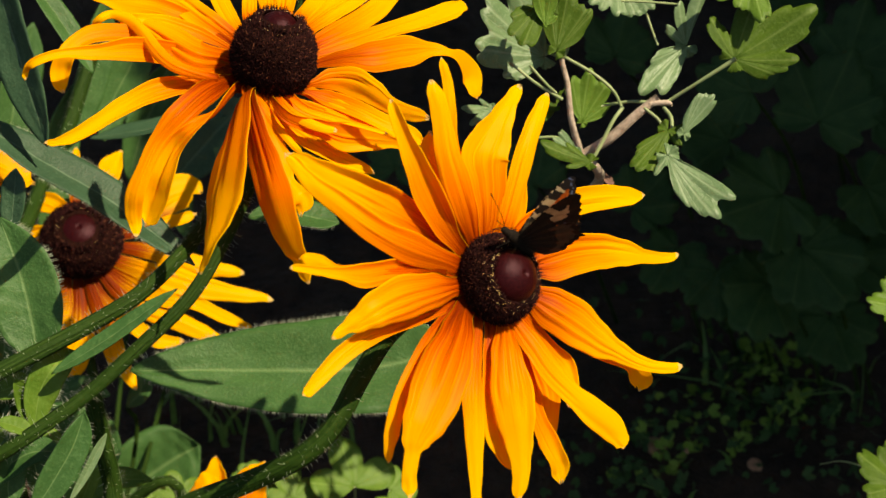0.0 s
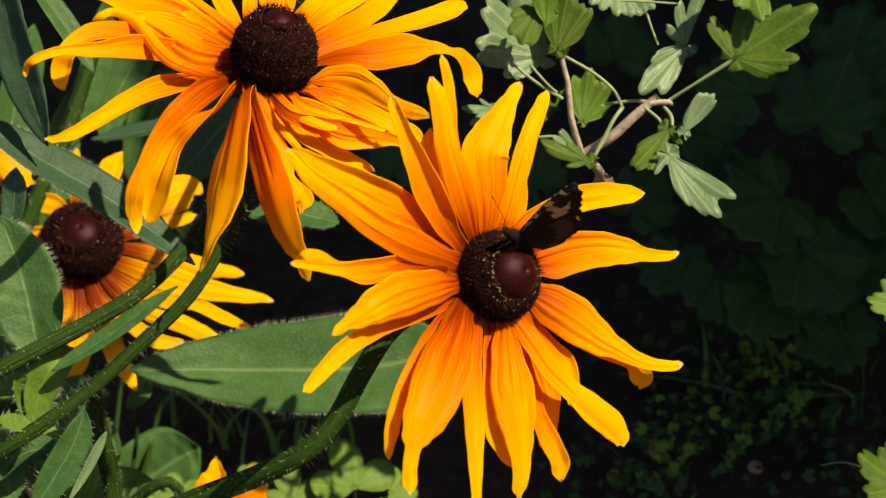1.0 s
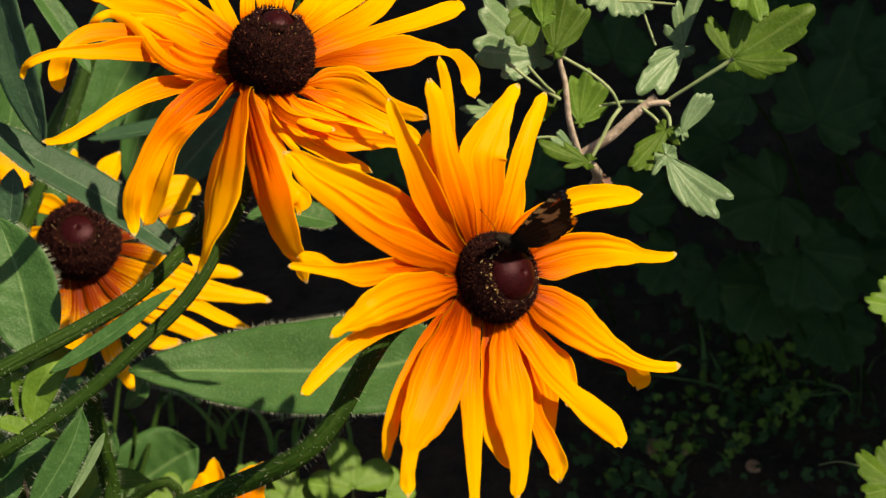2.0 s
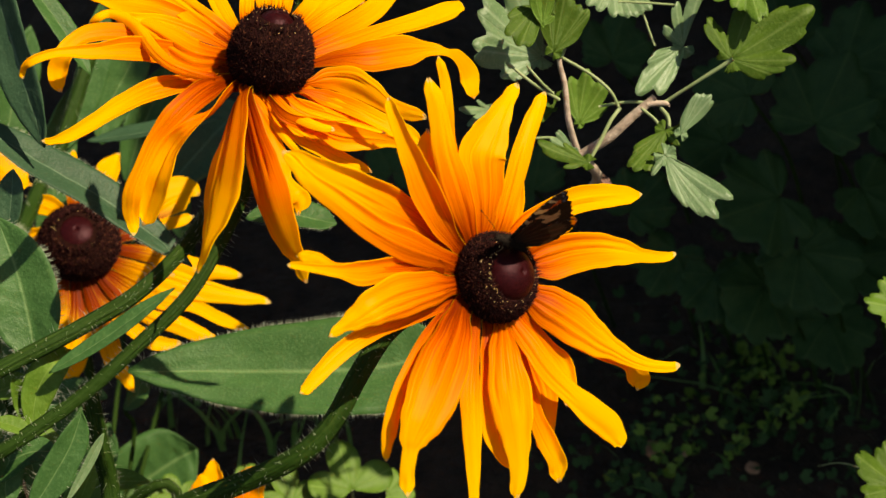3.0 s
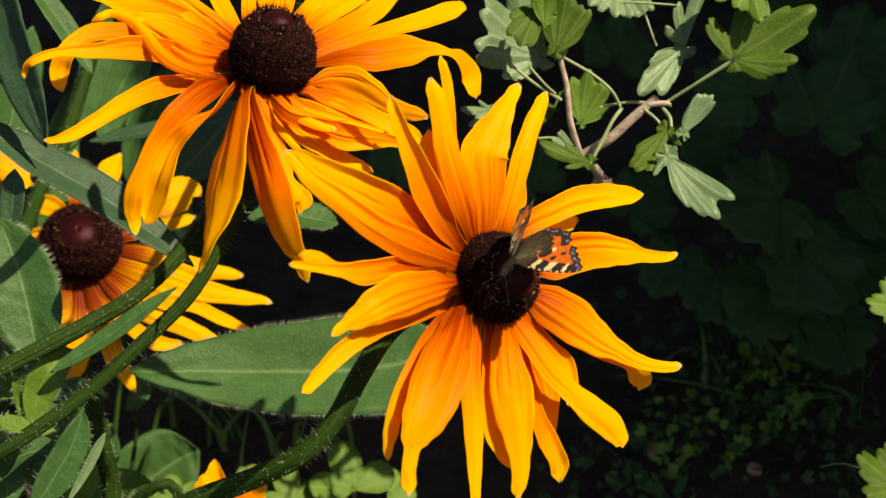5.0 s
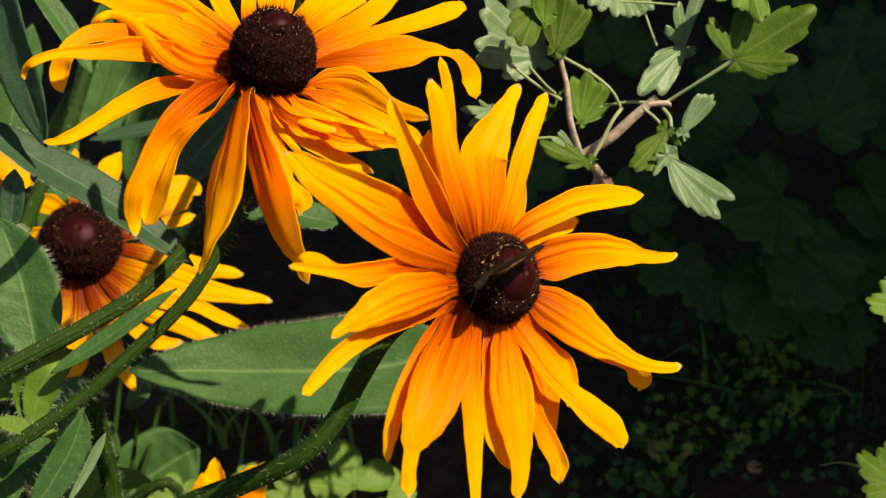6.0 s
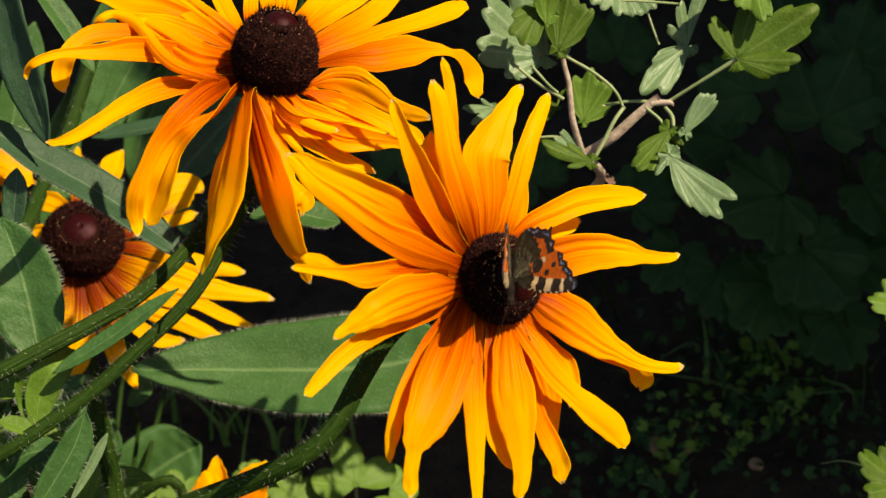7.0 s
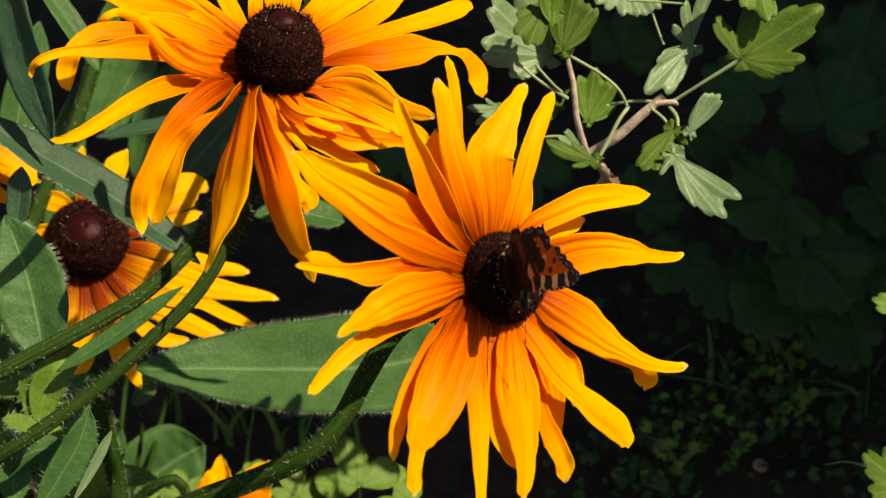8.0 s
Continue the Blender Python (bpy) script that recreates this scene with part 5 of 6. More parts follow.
goose_leaf(bush, (0.0926, 0.1492, 0.3427), (-0.742, -0.527, -0.414), (0.282, -0.806, 0.521), 0.0289, M_GOOSE_PALE, 3, cup=0.22, narrow=4.2, lobes=((0, 1.00), (-16, 0.78), (17, 0.62), (81, 0.40), (114, 0.62), (142, 0.82)))
goose_leaf(bush, (0.0827, 0.1131, 0.3273), (-0.623, -0.632, -0.462), (-0.023, -0.575, 0.818), 0.0245, M_GOOSE, 4, cup=0.22, narrow=4.5, lobes=((0, 1.00), (-17, 0.90), (-70, 0.35), (-144, 0.27), (12, 0.68)))
goose_leaf(bush, (0.0880, 0.1090, 0.3279), (0.392, 0.657, 0.644), (0.226, -0.747, 0.625), 0.0170, M_GOOSE_PALE, 5, cup=0.22, narrow=4.5, lobes=((0, 1.00), (13, 1.04), (-9, 0.64)))
goose_leaf(bush, (0.0814, 0.0998, 0.3246), (0.762, -0.420, -0.494), (0.128, -0.650, 0.749), 0.0286, M_GOOSE_PALE, 6, cup=0.22, narrow=5.0, lobes=((0, 1.00), (19, 1.10), (34, 0.74), (84, 0.34)))
goose_leaf(bush, (0.0383, 0.1390, 0.3438), (-0.971, -0.179, 0.158), (0.239, -0.729, 0.642), 0.0306, M_GOOSE_PALE, 7, cup=0.22, lobes=((0, 1.00), (33, 1.08), (-28, 0.63), (64, 0.99), (18, 0.87)))
goose_leaf(bush, (0.0355, 0.1302, 0.3698), (-0.386, -0.727, -0.568), (0.102, -0.646, 0.757), 0.0197, M_GOOSE, 8, cup=0.22, lobes=((0, 1.00), (17, 0.96), (-75, 0.38), (34, 0.69)))
goose_leaf(bush, (0.0419, 0.1308, 0.3502), (0.590, 0.632, 0.501), (0.023, -0.634, 0.773), 0.0208, M_GOOSE, 9, cup=0.22, lobes=((0, 1.00), (9, 0.68), (-22, 1.09), (-44, 0.89)))
goose_leaf(bush, (0.0369, 0.1222, 0.3655), (0.772, 0.518, 0.368), (0.105, -0.676, 0.729), 0.0054, M_LEAF_FRESH, 10, cup=0.22, lobes=((0, 1.00), (-42, 2.45), (-70, 2.38)))
goose_leaf(bush, (0.0688, 0.1822, 0.3568), (-0.050, -0.681, -0.731), (0.078, -0.732, 0.677), 0.0189, M_GOOSE_PALE, 11, cup=0.22, lobes=((0, 1.00), (23, 0.96), (-22, 1.05), (-38, 1.09), (37, 0.95)))
goose_leaf(bush, (0.0539, 0.1430, 0.3125), (0.792, 0.527, 0.309), (0.171, -0.677, 0.716), 0.0131, M_LEAF_FRESH, 12, cup=0.22, lobes=((0, 1.00), (-23, 1.42), (-46, 1.55), (-69, 1.35)))
goose_leaf(bush, (0.0543, 0.1054, 0.3182), (-0.966, 0.164, 0.200), (0.074, -0.565, 0.821), 0.0202, M_GOOSE, 13, cup=0.22, narrow=4.5, lobes=((0, 1.00), (-31, 0.47), (21, 0.57)))
goose_leaf(bush, (0.0198, 0.1606, 0.3089), (-0.971, -0.226, 0.074), (0.211, -0.676, 0.706), 0.0134, M_GOOSE_PALE, 14, cup=0.22, narrow=4.5, lobes=((0, 1.00), (-35, 0.96), (34, 0.50)))
goose_leaf(bush, (0.0498, 0.1120, 0.3187), (-0.728, 0.371, 0.577), (0.182, -0.706, 0.684), 0.0110, M_GOOSE_PALE, 15, cup=0.22, narrow=4.5, lobes=((0, 1.00), (-20, 1.02)))
goose_leaf(bush, (0.0447, 0.1554, 0.3124), (-0.781, -0.539, -0.316), (0.183, -0.680, 0.710), 0.0102, M_GOOSE, 16, cup=0.22, lobes=((0, 1.00), (53, 0.70), (154, 0.78)))
goose_leaf(bush, (0.0658, 0.1373, 0.2884), (-0.314, 0.455, 0.833), (0.218, -0.465, 0.858), 0.0042, M_DRY, 16, 0.7, label="shrivelled brown leaf")
goose_leaf(bush, (0.1868, 0.1172, 0.2423), (-0.989, -0.026, 0.145), (0.105, -0.389, 0.915), 0.0190, M_LEAF_FRESH, 18)
twig(bush, ((0.1868, 0.1172, 0.2423), (0.2144, 0.1416, 0.2074), (0.2575, 0.1971, 0.1471), (0.30, 0.32, 0.1)), (0.00062, 0.00078, 0.00109), M_PETIOLE, "petiole")
goose_leaf(bush, (0.1947, 0.1060, 0.1565), (-0.808, 0.236, 0.539), (0.207, -0.382, 0.900), 0.0235, M_GOOSE, 19)
goose_leaf(bush, (0.1956, 0.1106, 0.1456), (-0.943, -0.266, -0.198), (0.422, -0.302, 0.855), 0.0190, M_GOOSE, 20)
twig(bush, ((0.1781, 0.1708, 0.1095), (0.1811, 0.1416, 0.1375), (0.1942, 0.1108, 0.1546), (0.2254, 0.1151, 0.1346), (0.30, 0.32, 0.02)), (0.00023, 0.00039, 0.00055, 0.00094), M_PETIOLE, "petiole")

# three-lobed fresh leaves and basal leaves low in the bed
columbine = new("columbine")
columbine.matrix_basis = pose(-0.03, 0.17, 0)
tagged(columbine, "fresh green columbine leaves with round lobes", "plant")


def clover(place, forward, size, seed, facing=(0.356, -0.404, 0.842), narrow=2.0):
    bm = lobed(size, CLOVER, 0, 0, 0.5, narrow, 0.12, 0.03, seed, reach=120)
    p = Vector(place)
    part("leaf", bm, M_LEAF_FRESH, columbine, "", frame_of(place, forward, facing), thick=0.0003)
    twig(columbine, (p, p + Vector((0.0, 0.012, -0.03)), p.lerp(Vector((-0.03, 0.17, 0.0)), 0.7), Vector((-0.03, 0.17, -0.005))), (0.0007, 0.0008, 0.0010, 0.0012), M_PETIOLE, "petiole")


clover((-0.0425, 0.1779, 0.0884), (-0.104, 0.482, 0.870), 0.0245, 1)
clover((-0.0263, 0.1937, 0.0711), (0.962, -0.047, 0.268), 0.0137, 2)
clover((-0.0760, 0.1754, 0.0847), (0.314, 0.455, 0.833), 0.0171, 3)
clover((-0.0997, 0.2168, 0.0566), (-0.216, 0.468, 0.857), 0.0095, 4)
clover((-0.1378, 0.2273, 0.0347), (-0.314, 0.455, 0.833), 0.0148, 5)
clover((-0.0388, 0.1636, 0.0878), (0.236, -0.734, -0.637), 0.0182, 6)
clover((-0.1467, 0.2256, 0.0323), (0.000, 0.479, 0.878), 0.0127, 7)
clover((-0.0711, 0.1669, 0.0903), (-0.150, 0.480, 0.870), 0.0170, 8)
clover((-0.0970, 0.2129, 0.0571), (0.200, 0.480, 0.870), 0.0127, 9)
clover((-0.0820, 0.1648, 0.0848), (0.300, 0.480, 0.870), 0.0134, 10)

basal = new("basal_leaves")
basal.matrix_basis = pose(-0.17, 0.12, 0)
tagged(basal, "clump of hairy green leaves low in the bed", "plant")
root = Vector((-0.17, 0.12, 0.0))


def basal_leaf(points, width, facing, material, seed, hairs=0):
    p = Vector(points[0])
    leaf(basal, points, width, facing, material, 0.15, 0.5, 0.04, hairs, seed)
    twig(basal, (p, p + Vector((0, 0.008, -0.03)), p.lerp(root, 0.75), root - Vector((0, 0, 0.005))), (0.0010, 0.0011, 0.0014, 0.0016), M_STEM, "petiole")


basal_leaf(((-0.1786, 0.2266, 0.0149), (-0.1651, 0.2372, 0.0302), (-0.1455, 0.2459, 0.0425), (-0.1294, 0.2511, 0.0498)), 0.044, (0.553, -0.416, 0.721), M_LEAF, 51)
basal_leaf(((-0.1200, -0.0221, 0.2691), (-0.1154, -0.0154, 0.2747), (-0.1118, -0.0097, 0.2798), (-0.1090, -0.0053, 0.2838)), 0.0034, (0.619, -0.414, 0.668), M_GOOSE_PALE, 71)
basal_leaf(((-0.1453, 0.0713, 0.1767), (-0.1408, 0.0778, 0.1859), (-0.1340, 0.0881, 0.2007)), 0.0075, (0.619, -0.414, 0.668), M_LEAF_FRESH, 52)
basal_leaf(((-0.1287, -0.0313, 0.2742), (-0.1233, -0.0267, 0.2808), (-0.1162, -0.0196, 0.2910), (-0.1127, -0.0135, 0.2997)), 0.0105, (0.527, -0.363, 0.769), M_LEAF, 53, 60)
basal_leaf(((-0.1410, -0.0162, 0.2609), (-0.1419, -0.0120, 0.2670), (-0.1401, -0.0056, 0.2761), (-0.1373, -0.0014, 0.2821)), 0.0110, (0.527, -0.363, 0.769), M_LEAF, 54, 60)
basal_leaf(((-0.1543, 0.0786, 0.1697), (-0.1452, 0.0826, 0.1753), (-0.1314, 0.0852, 0.1791), (-0.1177, 0.0852, 0.1791)), 0.0120, (0.309, -0.237, 0.921), M_LEAF_FRESH, 55)
basal_leaf(((-0.1628, 0.0487, 0.2491), (-0.1608, 0.0558, 0.2591), (-0.1587, 0.0628, 0.2692), (-0.1597, 0.0687, 0.2776)), 0.0100, (0.636, -0.486, 0.599), M_LEAF, 56)
basal_leaf(((-0.1708, 0.1252, 0.1839), (-0.1624, 0.1279, 0.1878), (-0.1517, 0.1293, 0.1898), (-0.1409, 0.1279, 0.1878)), 0.0130, (0.309, -0.237, 0.921), M_LEAF, 57)
basal_leaf(((-0.1613, 0.0992, 0.1817), (-0.1543, 0.1046, 0.1893), (-0.1473, 0.1099, 0.1969), (-0.1427, 0.1139, 0.2026)), 0.0140, (0.527, -0.363, 0.769), M_LEAF, 58)
basal_leaf(((-0.1484, -0.0120, 0.2670), (-0.1410, -0.0077, 0.2730), (-0.1336, -0.0056, 0.2761), (-0.1244, -0.0056, 0.2761)), 0.0120, (0.309, -0.237, 0.921), M_LEAF, 59)
basal_leaf(((-0.1528, 0.2016, 0.1187), (-0.1460, 0.2063, 0.1255), (-0.1460, 0.2142, 0.1367)), 0.0100, (0.309, -0.237, 0.921), M_LEAF, 60)
basal_leaf(((-0.1987, 0.2651, 0.1746), (-0.1917, 0.2780, 0.1929), (-0.1889, 0.2925, 0.2136), (-0.1833, 0.3085, 0.2366)), 0.0180, (0.518, -0.561, 0.646), M_LEAF, 61)
basal_leaf(((-0.2139, 0.2880, 0.1898), (-0.2167, 0.3043, 0.2131), (-0.2111, 0.3206, 0.2363), (-0.2054, 0.3352, 0.2572)), 0.0200, (0.518, -0.561, 0.646), M_LEAF, 62)
basal_leaf(((-0.1428, 0.3475, 0.1178), (-0.1490, 0.3637, 0.1410), (-0.1459, 0.3799, 0.1642), (-0.1365, 0.3944, 0.1848)), 0.0240, (0.518, -0.561, 0.646), M_LEAF, 63)
basal_leaf(((-0.1742, 0.3655, 0.1436), (-0.1679, 0.3799, 0.1642), (-0.1585, 0.3926, 0.1822), (-0.1522, 0.4034, 0.1977)), 0.0240, (0.518, -0.561, 0.646), M_LEAF, 64)

basal_leaf(((-0.1520, 0.0094, 0.2626), (-0.1443, 0.0127, 0.2673), (-0.1347, 0.0116, 0.2657), (-0.1271, 0.0072, 0.2594)), 0.0110, (0.406, -0.332, 0.852), M_LEAF_FRESH, 65, 60)
basal_leaf(((-0.1286, -0.0094, 0.2531), (-0.1333, -0.0046, 0.2601), (-0.1361, 0.0008, 0.2678), (-0.1342, 0.0051, 0.2739)), 0.0090, (0.505, -0.488, 0.712), M_LEAF, 66, 60)
basal_leaf(((-0.1502, 0.0127, 0.2847), (-0.1455, 0.0137, 0.2863), (-0.1399, 0.0148, 0.2878), (-0.1361, 0.0127, 0.2847)), 0.0080, (0.507, -0.390, 0.768), M_LEAF_FRESH, 67, 40)

basal_leaf(((-0.2143, 0.1741, 0.1143), (-0.1983, 0.1802, 0.1230), (-0.1823, 0.1863, 0.1318), (-0.1690, 0.1909, 0.1383)), 0.028, (0.496, -0.354, 0.793), M_LEAF, 68)
basal_leaf(((-0.1955, 0.1646, 0.0832), (-0.1820, 0.1731, 0.0954), (-0.1671, 0.1816, 0.1076), (-0.1577, 0.1901, 0.1197)), 0.026, (0.496, -0.354, 0.793), M_LEAF, 69)
basal_leaf(((-0.2144, 0.1922, 0.1053), (-0.2103, 0.2032, 0.1210), (-0.2062, 0.2142, 0.1367), (-0.2007, 0.2220, 0.1479)), 0.024, (0.496, -0.354, 0.793), M_LEAF, 70)

# ---- gooseberry leaves behind, shade put into their darker colour ----
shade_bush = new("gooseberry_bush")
shade_bush.matrix_basis = pose(0.42, 0.62, 0)
tagged(shade_bush, "gooseberry bush behind, deep shade put into its leaf colour", "bush")
rng = random.Random(77)
for px_place, way, size in (
        ((0.1493, 0.2887, 0.2431), (-0.5, 0.3), 0.030), ((0.1866, 0.2981, 0.2216), (0.3, 0.7), 0.040), ((0.1725, 0.2940, 0.1809), (-0.6, -0.3), 0.042),
        ((0.1869, 0.2947, 0.1471), (0.4, -0.7), 0.040), ((0.1732, 0.3007, 0.1208), (-0.4, -0.6), 0.038), ((0.2080, 0.3415, 0.2313), (0.7, 0.3), 0.042),
        ((0.1487, 0.3267, 0.1928), (-0.8, 0.1), 0.030), ((0.2193, 0.3132, 0.1736), (0.5, -0.4), 0.036), ((0.2202, 0.3257, 0.1216), (0.7, 0.1), 0.036),
        ((0.1495, 0.3204, 0.1141), (0.1, -0.9), 0.030), ((0.1308, 0.3439, 0.1127), (-0.3, -0.6), 0.030), ((0.2180, 0.3302, 0.0757), (0.2, -0.8), 0.034),
        ((0.2304, 0.3508, 0.1923), (0.6, 0.5), 0.036), ((0.1895, 0.3945, 0.2199), (-0.2, 0.8), 0.034), ((0.1056, 0.3565, 0.1307), (0.4, 0.5), 0.030),
        ((0.0539, 0.3889, 0.1247), (-0.4, 0.5), 0.034), ((-0.0273, 0.3945, 0.1327), (0.1, 0.5), 0.030), ((0.0941, 0.3875, 0.2098), (0.2, 0.8), 0.030)):
    w = Vector((way[0], way[1] * 0.57, way[1] * 0.8))
    bm = lobed(size, GOOSE, 15, 0.14, 0.55, 1.6, 0.1, 0.08, rng.randrange(999))
    # darker than M_GOOSE on the sunny branch: painted shade
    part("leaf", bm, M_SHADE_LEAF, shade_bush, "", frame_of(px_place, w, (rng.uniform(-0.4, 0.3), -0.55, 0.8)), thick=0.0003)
    p = Vector(px_place)
    # stalks in the dark stem green instead of M_PETIOLE, again for shade
    twig(shade_bush, (p, p + Vector((0.03, 0.02, -0.05)), p + Vector((0.06, 0.05, -0.14))), (0.0007, 0.0009, 0.0012), M_STEM, "petiole")
for k in range(5):
    x = 0.26 + 0.10 * k
    twig(shade_bush, ((x * 0.6 + 0.18, 0.62, -0.01), (x * 0.8 + 0.1, 0.6 + 0.02 * k, 0.15), (x, 0.56 + 0.05 * k, 0.32), (x + 0.02, 0.5 + 0.07 * k, 0.5)), (0.004, 0.0035, 0.0028, 0.001), M_TWIG, "branch")


def foliage(name, label, centres, count, size, material, seed, flat=0.5, edge=-9.0, cut=1.0):
    """One mass of many small lobed leaves round the given (place, spread) clumps."""
    rng = random.Random(seed)
    verts, faces = [], []
    for k in range(count):
        c, spread = centres[k % len(centres)]
        p = Vector(c) + Vector((rng.gauss(0, spread[0]), rng.gauss(0, spread[1]), rng.gauss(0, spread[2])))
        p.z = max(0.01, p.z)
        # leaves that would keep the sun off the flowers are left out
        if p.y + 0.455 * (p.x - 0.15) < edge:
            continue
        m = frame_of(p, (rng.gauss(0, 1), rng.gauss(0, 1), rng.gauss(0, 0.6)), (rng.gauss(0, 0.6), rng.gauss(-0.2, 0.6), 0.4 + flat * rng.random()))
        s = size * rng.uniform(0.6, 1.3)
        base = len(verts)
        verts.append(m @ Vector((0, 0, 0)))
        for j in range(15):
            th = radians(-140 + 20 * j)
            r = s * (1 - cut * (0.0 if j % 3 == 1 else 0.38 if j % 3 == 0 else 0.2)) * (1 - 0.1 * abs(j - 7) / 2.5)
            verts.append(m @ Vector((math.sin(th) * r, math.cos(th) * r, 0.25 * r * r / s * rng.uniform(0.3, 1))))
        faces += [(base, base + j + 2, base + j + 1) for j in range(14)]
    me = bpy.data.meshes.new(name)
    me.from_pydata(verts, [], faces)
    me.materials.append(material)
    ob = new(name, me)
    return tagged(ob, label, "foliage", kind="stuff")


# out of view, added only to keep the sun off the background
foliage("shrub_foliage", "unseen leaf mass added to shade the ground behind the flowers", (
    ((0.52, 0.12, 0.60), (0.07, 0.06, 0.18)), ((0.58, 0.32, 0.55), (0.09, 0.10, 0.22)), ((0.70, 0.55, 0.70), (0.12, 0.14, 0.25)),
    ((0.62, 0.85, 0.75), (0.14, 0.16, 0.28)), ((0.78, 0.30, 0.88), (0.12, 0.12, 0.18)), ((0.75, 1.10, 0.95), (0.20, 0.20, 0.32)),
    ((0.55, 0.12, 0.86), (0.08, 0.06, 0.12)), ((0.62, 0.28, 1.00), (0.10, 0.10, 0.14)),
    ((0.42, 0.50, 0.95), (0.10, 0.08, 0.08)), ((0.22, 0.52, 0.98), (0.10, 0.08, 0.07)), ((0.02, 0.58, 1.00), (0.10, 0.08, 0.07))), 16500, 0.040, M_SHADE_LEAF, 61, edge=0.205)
# out of view, added to hold sky light back from the far ground
foliage("hedge_foliage", "unseen leaf mass added behind the bed to block sky light", (
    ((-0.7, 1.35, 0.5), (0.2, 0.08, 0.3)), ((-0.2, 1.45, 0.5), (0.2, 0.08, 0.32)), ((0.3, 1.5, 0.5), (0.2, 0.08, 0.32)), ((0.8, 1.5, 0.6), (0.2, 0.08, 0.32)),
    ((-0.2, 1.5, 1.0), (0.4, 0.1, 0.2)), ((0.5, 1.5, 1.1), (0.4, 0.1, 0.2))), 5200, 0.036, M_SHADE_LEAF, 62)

# ---- ground ----
FAR = (1.6, 2.0, 3.0, 5.0, 9.0, 20.0, 60.0)
steps = [-q for q in reversed(FAR)] + [-1.4 + 2.8 * j / 100 for j in range(101)] + list(FAR)
grid = []
for y in steps:
    row = []
    for x in steps:
        q = y + 0.5
        row.append(Vector((x, q, 0.014 * noise.noise(Vector((x * 9, q * 9, 0))) + 0.008 * noise.noise(Vector((x * 40, q * 40, 3))) - 0.008)))
    grid.append(row)
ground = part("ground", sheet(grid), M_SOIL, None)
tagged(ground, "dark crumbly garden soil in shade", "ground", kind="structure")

# low weeds, grass and pebbles
foliage("weed", "tiny-leaved green weeds on the soil", tuple(((p[0], p[1], 0.012), (0.026, 0.028, 0.009)) for p in (
    (0.0937, 0.2729, 0.0000), (0.1132, 0.2775, 0.0000), (0.1320, 0.2752, 0.0000), (0.1883, 0.3514, 0.0000), (0.1901, 0.3207, 0.0000), (0.1728, 0.3619, 0.0000), (0.2144, 0.2916, 0.0000), (0.1099, 0.3836, 0.0000), (0.2123, 0.3727, 0.0000),
    (0.2363, 0.3207, 0.0000), (0.1680, 0.4295, 0.0000))), 430, 0.0042, M_SHADE_LEAF, 63, cut=0.3)
# second weed layer in a brighter green, imitating small sun flecks
foliage("seedling", "tiny weeds in brighter green, standing in for sun flecks", tuple(((p[0], p[1], 0.016), (0.014, 0.016, 0.009)) for p in (
    (0.1912, 0.3700, 0.0000), (0.2079, 0.3673, -0.0000), (0.1887, 0.3435, 0.0000), (0.1155, 0.2845, 0.0000), (0.1872, 0.3232, 0.0000), (0.1480, 0.3011, 0.0000))), 130, 0.0042, M_LEAF_FRESH, 68, cut=0.3)


for place, size in (((0.1223, 0.3035, 0.0000), 0.0065), ((0.1777, 0.2878, 0.0000), 0.0045), ((0.1399, 0.3011, 0.0000), 0.003)):
    bm = bmesh.new()
    bmesh.ops.create_icosphere(bm, subdivisions=3, radius=size)
    for v in bm.verts:
        v.co *= 1 + 0.35 * noise.noise(v.co * 180 + Vector(place) * 50)
        v.co.z *= 0.6
    tagged(part("pebble", bm, M_STONE, None, "", pose(place[0], place[1], 0.002, 0, 0, 40 * size / 0.003)), "small brownish pebble lying on the soil", "pebble", "pebbles on the soil")


def blades(name, label, clumps, seed):
    rng = random.Random(seed)
    verts, faces = [], []
    for c, n, h in clumps:
        for k in range(n):
            p = Vector((c[0] + rng.gauss(0, 0.02), c[1] + rng.gauss(0, 0.02), 0))
            lean = Vector((rng.gauss(0, 0.6), rng.gauss(0, 0.4), 0))
            side = Vector((rng.gauss(0, 1), rng.gauss(0, 1), 0)).normalized() * 0.0019
            hh = h * rng.uniform(0.5, 1.2)
            b = len(verts)
            for i in range(6):
                u = i / 5
                q = p + lean * hh * u * u + Vector((0, 0, hh * (u - 0.3 * u * u)))
                w = side * (1 - u) ** 0.6
                verts += [q - w, q + w]
            faces += [(b + 2 * i, b + 2 * i + 1, b + 2 * i + 3, b + 2 * i + 2) for i in range(5)]
    me = bpy.data.meshes.new(name)
    me.from_pydata(verts, [], faces)
    me.materials.append(M_GRASS)
    return tagged(new(name, me), label, "grass", kind="stuff")


blades("grass", "sparse dark grass blades on the soil", tuple((p, n, h) for p, n, h in (
    ((-0.0970, 0.3011, 0.0000), 9, 0.07), ((-0.1411, 0.3035, 0.0000), 6, 0.07), ((-0.0781, 0.3084, 0.0000), 6, 0.06), ((-0.1597, 0.3207, 0.0000), 5, 0.06), ((0.1395, 0.2845, 0.0000), 3, 0.04),
    ((0.0973, 0.2775, 0.0000), 3, 0.04), ((0.1849, 0.3514, 0.0000), 5, 0.05), ((0.2099, 0.3207, 0.0000), 4, 0.04), ((0.1759, 0.3836, 0.0000), 5, 0.05), ((0.2435, 0.3566, 0.0000), 7, 0.06))), 64)


